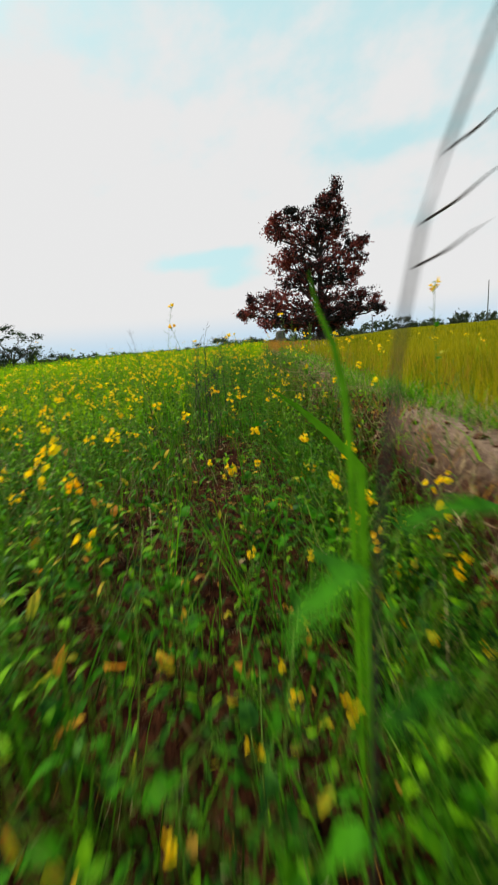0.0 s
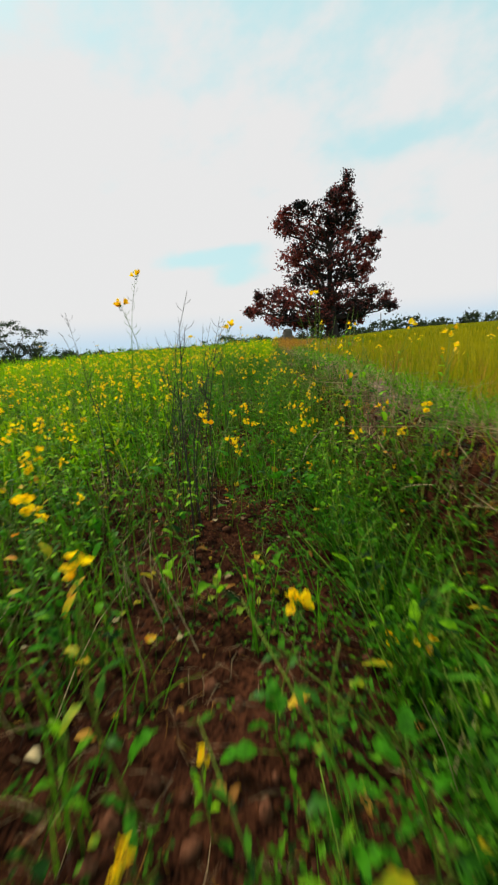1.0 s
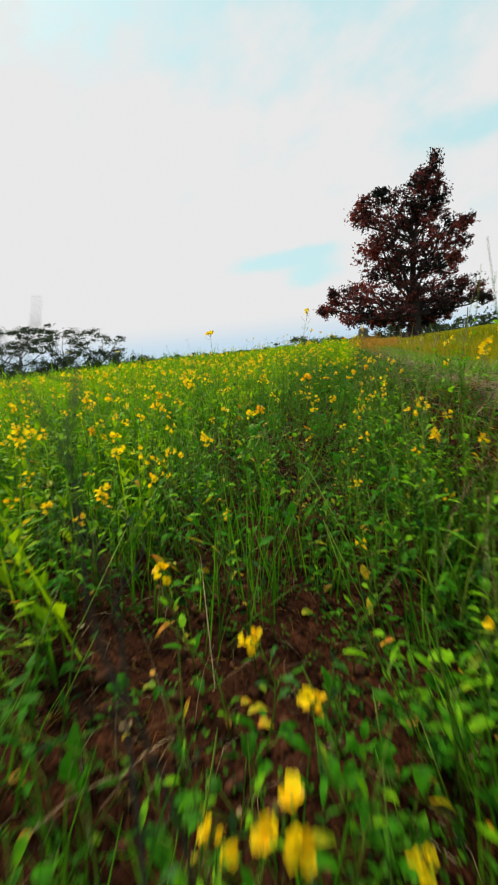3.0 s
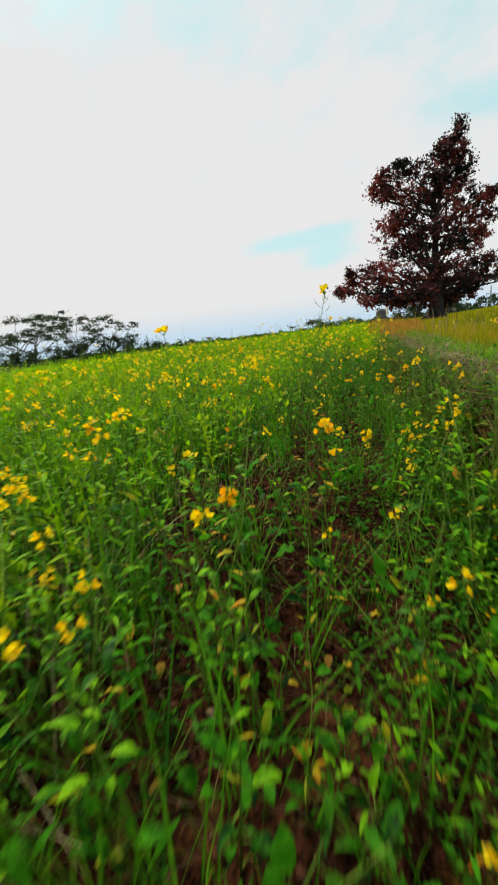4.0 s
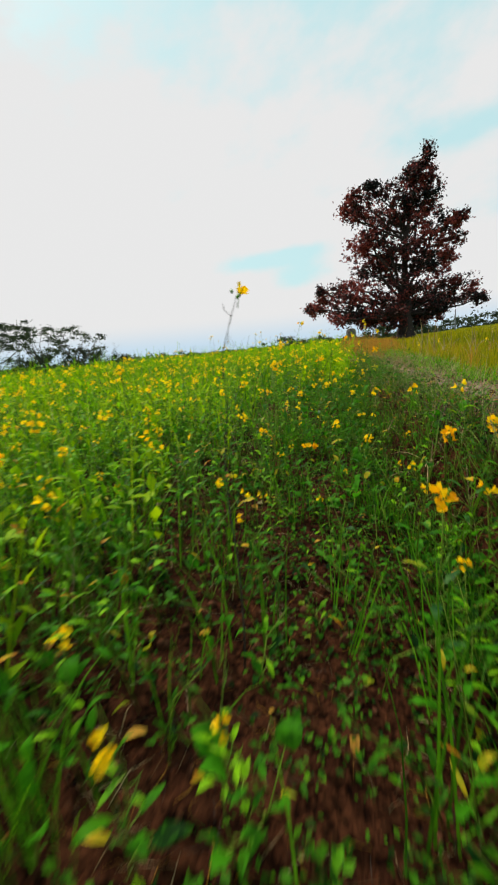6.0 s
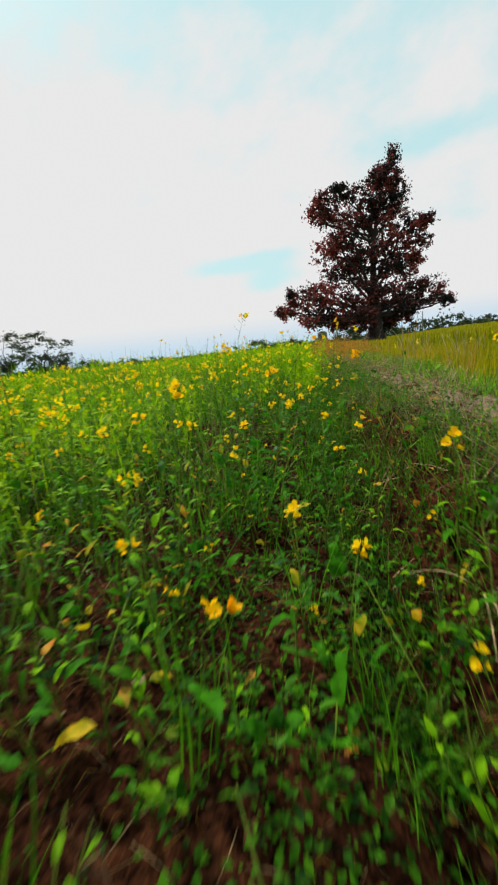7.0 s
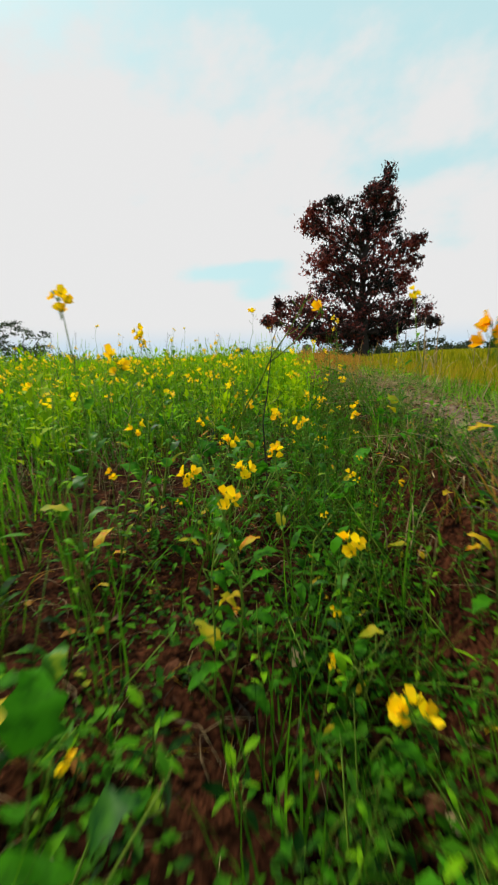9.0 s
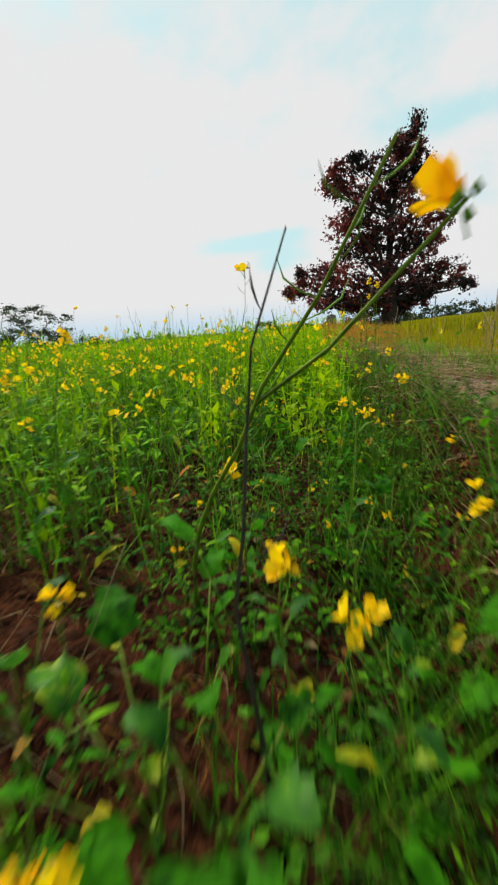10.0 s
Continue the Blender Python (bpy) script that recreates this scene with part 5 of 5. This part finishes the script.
def build_bund_cover():
    rng = np.random.default_rng(55)
    dry = [merged(tuft(rng, 10, 0.10 + 0.02 * k, 0.0022, STRAW, 0.04, 1.0, 1.3, 3)) for k in range(5)]
    green = [merged(tuft(rng, 9, 0.14 + 0.025 * k, 0.0032, (GRASS, WEED, GRASS, WEED, GRASS)[k], 0.03, 0.6, 1.5, 3)) for k in range(5)]
    low = [merged(weed(rng, 0.08 + 0.02 * k, False)) for k in range(4)]
    mat_grass = [merged(tuft(rng, 12, 0.06 + 0.012 * k, 0.0028, (GRASS, UPPER, STRAW, WEED)[k % 4], 0.06, 1.1, 1.2, 2)) for k in range(6)]

    def strip(n, t0, t1, y0, y1, bare=0.0):
        """Places between two lines of the bund, fewer where its earth is bare."""
        y = y0 + (y1 - y0) * rng.random(n) ** 1.15
        x = bund_x(y) + rng.uniform(t0, t1, n) * (rice_x(y) - bund_x(y))
        ok = rng.random(n) > bare * trodden(x, y)
        return x[ok], y[ok]

    def lay(name, shapes, place, lo, hi, tilt, label, category):
        x, y = place
        scatter(name, shapes, x, y, ground_z(x, y) - 0.005, rng.uniform(lo, hi, len(x)), rng, tilt, label, category)

    lay("matted_grass", mat_grass, strip(3000, 0.12, 1.15, 0.4, 16, 0.97), 0.4, 0.8, 0.4, "matted green grass trodden flat on the bund", "grass")
    lay("dry_grass", dry, strip(800, 0.08, 1.05, 0.4, 15, 0.85), 0.3, 0.7, 0.5, "matted dry straw-coloured grass on the bund", "dry grass")
    lay("bank_grass", green, strip(500, -0.35, 0.05, 0.4, 12), 0.4, 0.7, 0.35, "long green grass on the bank of the bund", "grass")
    lay("bund_weeds", low, strip(500, 0.15, 1.1, 0.4, 16, 0.98), 0.2, 0.4, 0.4, "patches of low weeds on the bund", "weeds")
    lay("matted_grass", mat_grass, strip(2200, 0.64, 1.12, 0.4, 16, 0.5), 0.6, 1.2, 0.4, "short green grass along the far side of the bund", "grass")
    lay("bank_grass", green, strip(1000, 0.92, 1.25, 0.6, 16), 0.3, 0.6, 0.3, "green grass tufts along the bund's edge", "grass")
    lay("bank_weeds", low, strip(600, -0.3, 0.1, 0.4, 5.5), 0.5, 0.9, 0.3, "dark green weeds on the bank", "weeds")
    lay("bank_weeds", low, strip(2300, -0.25, 0.24, 5.0, 9.5), 0.35, 0.7, 0.3, "dark green weeds and runners over the bank", "weeds")
    lay("bank_grass", green, strip(260, -0.2, 0.1, 5.0, 9.5), 0.25, 0.5, 0.4, "short green grass on the worn bank", "grass")
    # the bank towards the crop is overgrown, thick and dark
    leafy = [merged(mustard(rng, 0.12 + 0.025 * k, 10, (0, 3, 0, 0)[k], 1, False, 0.3)) for k in range(4)]
    runner = [merged(weed(rng, 0.10 + 0.02 * k, False)) for k in range(5)]
    for shapes, count, t0, t1, lo, hi, kind_of in ((runner, 2600, -0.4, 0.13, 0.5, 0.9, "weeds"), (leafy, 420, -0.4, 0.05, 0.5, 0.85, "mustard crop"), (green, 450, -0.4, 0.12, 0.35, 0.65, "grass")):
        x, y = strip(count, t0, t1, 0.45, 9.8, 0.8)
        ok = (np.abs(x - np.interp(y, WALK_Y, WALK_X)) > 0.24) & (rng.random(len(x)) < 0.35 + 0.65 * patchy(x, y))
        x, y = x[ok], y[ok]
        room = np.minimum(1.0, clear_height(x, y) / 0.3)
        scatter("bank_growth", shapes, x, y, ground_z(x, y) - 0.005, rng.uniform(lo, hi, len(x)) * room, rng, 0.3, "dark green growth covering the side of the bund", kind_of)
    # thickest where the walk sets out
    for shapes, count, kind_of in ((runner, 700, "weeds"), (green, 160, "grass"), (leafy, 60, "mustard crop")):
        x, y = strip(count, -0.75, 0.02, 0.5, 2.3)
        ok = np.abs(x - np.interp(y, WALK_Y, WALK_X)) > 0.16
        x, y = x[ok], y[ok]
        scatter("bank_growth", shapes, x, y, ground_z(x, y) - 0.005, rng.uniform(0.8, 1.3, len(x)) * np.minimum(1.0, clear_height(x, y) / 0.36), rng, 0.3, "thick dark green growth at the foot of the bund", kind_of)
    # dead russet plants that hang over the worn bank
    hang = [merged(tuft(rng, 12, 0.06 + 0.012 * k, 0.0022, (RUSSET, STRAW, DEAD)[k % 3], 0.035, 1.2, 1.6, 3)) for k in range(6)]
    lay("dead_grass", hang, strip(420, 0.1, 0.3, 0.6, 11), 0.4, 0.9, 0.5, "dead russet grass hanging over the worn bank", "dry grass")
    # russet grass along the bund towards the tree and round its foot
    red = [merged(tuft(rng, 10, 0.30 + 0.04 * k, 0.006, RUSSET, 0.06, 0.16, 0.5, 2)) for k in range(5)]
    n = 2600
    y = 9.0 + 31 * rng.random(n) ** 0.8
    x = bund_x(y) + 0.05 + rng.random(n) * 0.11 * (y - 4)
    scatter("russet_grass", red, x, y, ground_z(x, y) - 0.01, rng.uniform(0.6, 1.0, n) * (0.3 + 0.7 * smooth(9, 15, y)), rng, 0.1, "tall dry russet grass along the bund and round the tree", "dry grass")
    n = 300
    y = 2.2 + 14 * rng.random(n)
    x = rice_x(y) + rng.random(n) ** 1.3 * (0.5 + 0.1 * y)
    scatter("russet_grass", red, x, y, ground_z(x, y) - 0.01, rng.uniform(0.3, 0.68, n), rng, 0.2, "russet dry grass at the front of the grass field", "dry grass")
    a, d = rng.uniform(0, 6.28, 700), rng.uniform(0.8, 4.5, 700)
    x, y = TREE.x + d * np.cos(a), TREE.y + d * np.sin(a)
    scatter("russet_grass", red, x, y, ground_z(x, y) - 0.01, rng.uniform(0.5, 0.9, 700), rng, 0.1, "dry russet grass round the foot of the tree", "dry grass")


def build_grass_field():
    rng = np.random.default_rng(66)
    rice = [merged(tuft(rng, 9, 0.19 + 0.015 * k, 0.0055, RICE, 0.05, 0.18, 0.6, 2)) for k in range(6)]
    coarse = [merged(tuft(rng, 6, 0.24 + 0.02 * k, 0.06, RICE, 0.22, 0.22, 0.6, 1)) for k in range(5)]
    n = 9500
    y = 0.8 + 25 * rng.random(n) ** 1.1
    x = rice_x(y) + rng.random(n) ** 1.2 * (2.5 + 0.6 * y)
    ok = rng.random(n) < 0.3 + smooth(0.0, 0.25, x - rice_x(y) - 0.09 * np.clip(y - 10, 0, None))
    x, y = x[ok], y[ok]
    scatter("grass_field", rice, x, y, ground_z(x, y) - 0.01, rng.uniform(0.75, 1.1, len(x)), rng, 0.16, "ripening yellow-green grass field", "grass field")
    n = 12500
    y = 14 + 129 * rng.random(n) ** 1.6
    x = rice_x(y) + 0.3 + 0.1 * np.clip(y - 10, 0, 30) + rng.random(n) * (4 + 0.75 * y)
    scatter("grass_field", coarse, x, y, ground_z(x, y) - 0.02, rng.uniform(0.8, 1.2, n) * (1 + y / 150), rng, 0.1, "far olive-gold grass field reaching the woods", "grass field", squash=1 / (1 + y / 150))
    # stray mustard flowering among the grass
    stray = [far_plant(rng, 0.24 + 0.015 * k, 4, 5, 0.04, UPPER) for k in range(5)]
    n = 26
    y = 2.4 + 9 * rng.random(n)
    x = rice_x(y) + 0.1 + 2.2 * rng.random(n)
    scatter("stray_mustard", stray, x, y, ground_z(x, y) - 0.01, rng.uniform(0.8, 1.05, n), rng, 0.15, "stray mustard flowering among the field grass", "mustard crop")


def tall_grass_stem(x, y, h, seed, label, plume):
    rng = np.random.default_rng(seed)
    line = stem_line(rng, h, 0.12, 7)
    out = [("stem", None, tube(line, np.linspace(0.0022, 0.0008, 7), 4, RUSSET if plume else DEAD))]
    for k in range(3):
        bl = blade(rng, h * 0.5, 0.006, 0.3, 1.2, STRAW, 4)
        out.append(("blade", None, (turn(bl[0], rz=k * 2.2, at=on_line(line, 0.1 + 0.15 * k)), bl[1], bl[2])))
    if plume:
        bits = []
        for k in range(34):
            s = 0.68 + 0.31 * k / 34
            bl = blade(rng, 0.05 * (1.35 - s), 0.0016, rng.uniform(0.2, 0.6), 0.6, STRAW, 2)
            bits.append((turn(bl[0], rz=k * 2.4, at=on_line(line, s)), bl[1], bl[2]))
        out.append(("plume", None, join(bits)))
    ob = thing("tall_grass", out, label, "grass stem", "tall grass stems on the bund")
    ob.location = (x, y, float(ground_z(x, y)) - 0.01)


def build_tussocks():
    rng = np.random.default_rng(91)
    kinds = []
    for k in range(3):
        bl = tuft(rng, 17, 0.085 + 0.015 * k, 0.0019, STRAW, 0.025, 1.0, 1.5, 5)
        kinds.append(thing("dry_tussock", bl, "arching tussock of dry straw-coloured grass", "dry grass", "dry tussocks on the bund"))
    places = [(float(bund_x(q)) + rng.choice([0.08, 0.14, 0.5, 0.6]) * float(rice_x(q) - bund_x(q)) + rng.uniform(-0.04, 0.04), q) for q in np.linspace(2.2, 10.5, 16) + rng.uniform(-0.2, 0.2, 16)]
    for k, (x, y) in enumerate(places):
        m = Matrix.Translation((x, y, float(ground_z(x, y)) - 0.005)) @ Matrix.Rotation(rng.uniform(0, 6.28), 4, "Z") @ Matrix.Scale(rng.uniform(0.8, 1.15) if k > 2 else 1.0, 4)
        if k < 3:
            kinds[k].matrix_basis = m
        else:
            copy_thing(kinds[k % 3], m)
    heap = [merged(tuft(rng, 15, 0.06 + 0.012 * k, 0.0018, STRAW if k % 2 else RUSSET, 0.03, 0.8, 1.3, 3)) for k in range(4)]
    n = 260
    y = 1.0 + 12 * rng.random(n)
    x = bund_x(y) + rng.choice([0.12, 0.9], n) * (rice_x(y) - bund_x(y)) + rng.normal(0, 0.05, n)
    scatter("dry_grass", heap, x, y, ground_z(x, y) - 0.006, rng.uniform(0.5, 1.1, n), rng, 0.3, "small dry grass heaps along the bund's edge", "dry grass")


build_bund_cover()
build_tussocks()
build_grass_field()
for k in range(22):
    r = np.random.default_rng(400 + k)
    gy = r.uniform(8.8, 12.5)
    tall_grass_stem(float(rice_x(gy)) + r.uniform(-0.1, 0.9), gy, r.uniform(0.32, 0.5), 400 + k,
                    "tall dry grass stem with pale plume" if k % 2 else "tall thin dead grass stem", bool(k % 2))

# ------------------------------------------------------------------ litter on the earth


def build_litter():
    rng = np.random.default_rng(77)
    straw = []
    for k in range(6):
        L = rng.uniform(0.02, 0.055)
        b = rng.normal(0, 0.004)
        p = np.array([(0, 0, 0.003), (L * 0.5, b, 0.009), (L, 0.2 * b, 0.003)])
        straw.append(tube(p, (0.0002, 0.0003, 0.00015), 3, (STRAW, RUSSET, DEAD)[k % 3]))
    straw = [(v, f, np.full(len(f), m)) for v, f, m in straw]
    n = 22000
    y = rng.uniform(0.2, 9.5, n)
    x = np.where(rng.random(n) < 0.7, rng.uniform(-0.7, 0.75, n), rng.uniform(-1.6, 2.1, n))
    scatter("straw_litter", straw, x, y, ground_z(x, y), rng.uniform(0.6, 1.4, len(x)), rng, 0.1, "dry straw and stalks littering the earth", "straw")
    # long pale strands lying along the bund
    strands = []
    for k in range(6):
        q = np.linspace(0, 1, 7)
        L, b, c = rng.uniform(0.14, 0.38), rng.normal(0, 0.06), rng.uniform(0, 6)
        p = np.stack([L * q, b * np.sin(q * 3), 0.006 + 0.015 * np.sin(q * 3.1) + 0.005 * np.sin(q * 9 + c)], 1)
        v, f, m = tube(p, np.linspace(0.0008, 0.0004, 7), 3, STRAW)
        strands.append((v, f, np.full(len(f), m)))
    n = 1500
    y = 2.1 + 11.5 * rng.random(n)
    y = np.where((y > 5.2) & (y < 7.7), y + 3.0, y)
    x = bund_x(y) + rng.uniform(0.2, 1.05, n) * (rice_x(y) - bund_x(y))
    scatter("straw_strands", strands, x, y, ground_z(x, y), rng.uniform(0.7, 1.3, n), rng, 0.1, "long dry stalks lying flat on the bund", "straw")
    n = 420
    y = rng.uniform(6.6, 9.6, n)
    x = bund_x(y) + rng.uniform(0.12, 0.75, n) * (rice_x(y) - bund_x(y))
    scatter("straw_strands", strands, x, y, ground_z(x, y) + 0.004, rng.uniform(0.35, 0.8, n), rng, 0.12, "tangled dry stalks matted on the bund", "straw")
    # creeping seedlings that freckle the bare earth
    creep = []
    for k in range(6):
        bits = []
        for j in range(7):
            L, a = rng.uniform(0.007, 0.016), rng.uniform(0, 6.28)
            v = np.array([(0, 0, 0), (0.5 * L, 0.3 * L, 0.15 * L), (L, 0, 0), (0.5 * L, -0.3 * L, 0.15 * L)])
            bits.append((turn(turn(v, ry=-rng.uniform(0, 0.7)), rz=a, at=(rng.normal(0, 0.012), rng.normal(0, 0.012), rng.uniform(0.003, 0.03))), np.array([(0, 1, 2), (0, 2, 3)]), WEED if j < 5 else GRASS))
        creep.append(join(bits))
    n = 5000
    y = rng.uniform(0.3, 12, n)
    x = bund_x(y) + rng.uniform(-0.42, 0.03, n)
    scatter("creeping_weeds", creep, x, y, ground_z(x, y), rng.uniform(0.5, 1.2, n), rng, 0.25, "dark green creeping weeds over the bank", "weeds")
    n = 11500
    y, x = rng.uniform(0.2, 9.5, n), rng.uniform(-2.2, 0.7, n)
    ok = rng.random(n) < 0.2 + 0.8 * patchy(x, y)
    x, y = x[ok], y[ok]
    n = len(x)
    scatter("creeping_weeds", creep, x, y, ground_z(x, y), rng.uniform(0.4, 1.1, n), rng, 0.1, "tiny green seedlings freckling the bare earth", "weeds")
    dead = []
    for k in range(5):
        lf = leaf(rng, rng.uniform(0.03, 0.06), rng.uniform(0.02, 0.035), 0, 0.2, 0.9, 0.4, (FADE, RUSSET, STRAW, RUSSET, FADE)[k], 4)
        dead.append((lf[0] + (0, 0, 0.006), lf[1], lf[2]))
    n = 1500
    y, x = rng.uniform(0.3, 9.5, n), rng.uniform(-1.2, 0.66, n)
    scatter("fallen_leaves", dead, x, y, ground_z(x, y), rng.uniform(0.2, 0.65, n), rng, 0.1, "fallen orange and brown leaves on the earth", "leaves")
    clods = []
    for k in range(6):
        bm = bmesh.new()
        bmesh.ops.create_icosphere(bm, subdivisions=1, radius=1.0)
        v = np.array([q.co[:] for q in bm.verts]) * rng.uniform(0.7, 1.25, (len(bm.verts), 1)) * (1, 0.8, 0.6)
        f = np.array([[q.index for q in face.verts] for face in bm.faces])
        bm.free()
        clods.append((v, f, np.zeros(len(f), int)))
    n = 5200
    y, x = rng.uniform(0.2, 9, n), rng.uniform(-0.9, 1.3, n)
    scatter("soil_clods", clods, x, y, ground_z(x, y) + 0.002, 0.004 + 0.014 * rng.random(n) ** 2.2, rng, 0.2, "loose red-brown clods of earth", "soil", mat=CLOD)


build_litter()

# ------------------------------------------------------------------ from plan units to metres
for ob in list(scene.objects):
    if ob.parent is None and ob.type in {"MESH", "EMPTY"}:
        ob.matrix_basis = Matrix.Scale(UNIT, 4) @ ob.matrix_basis
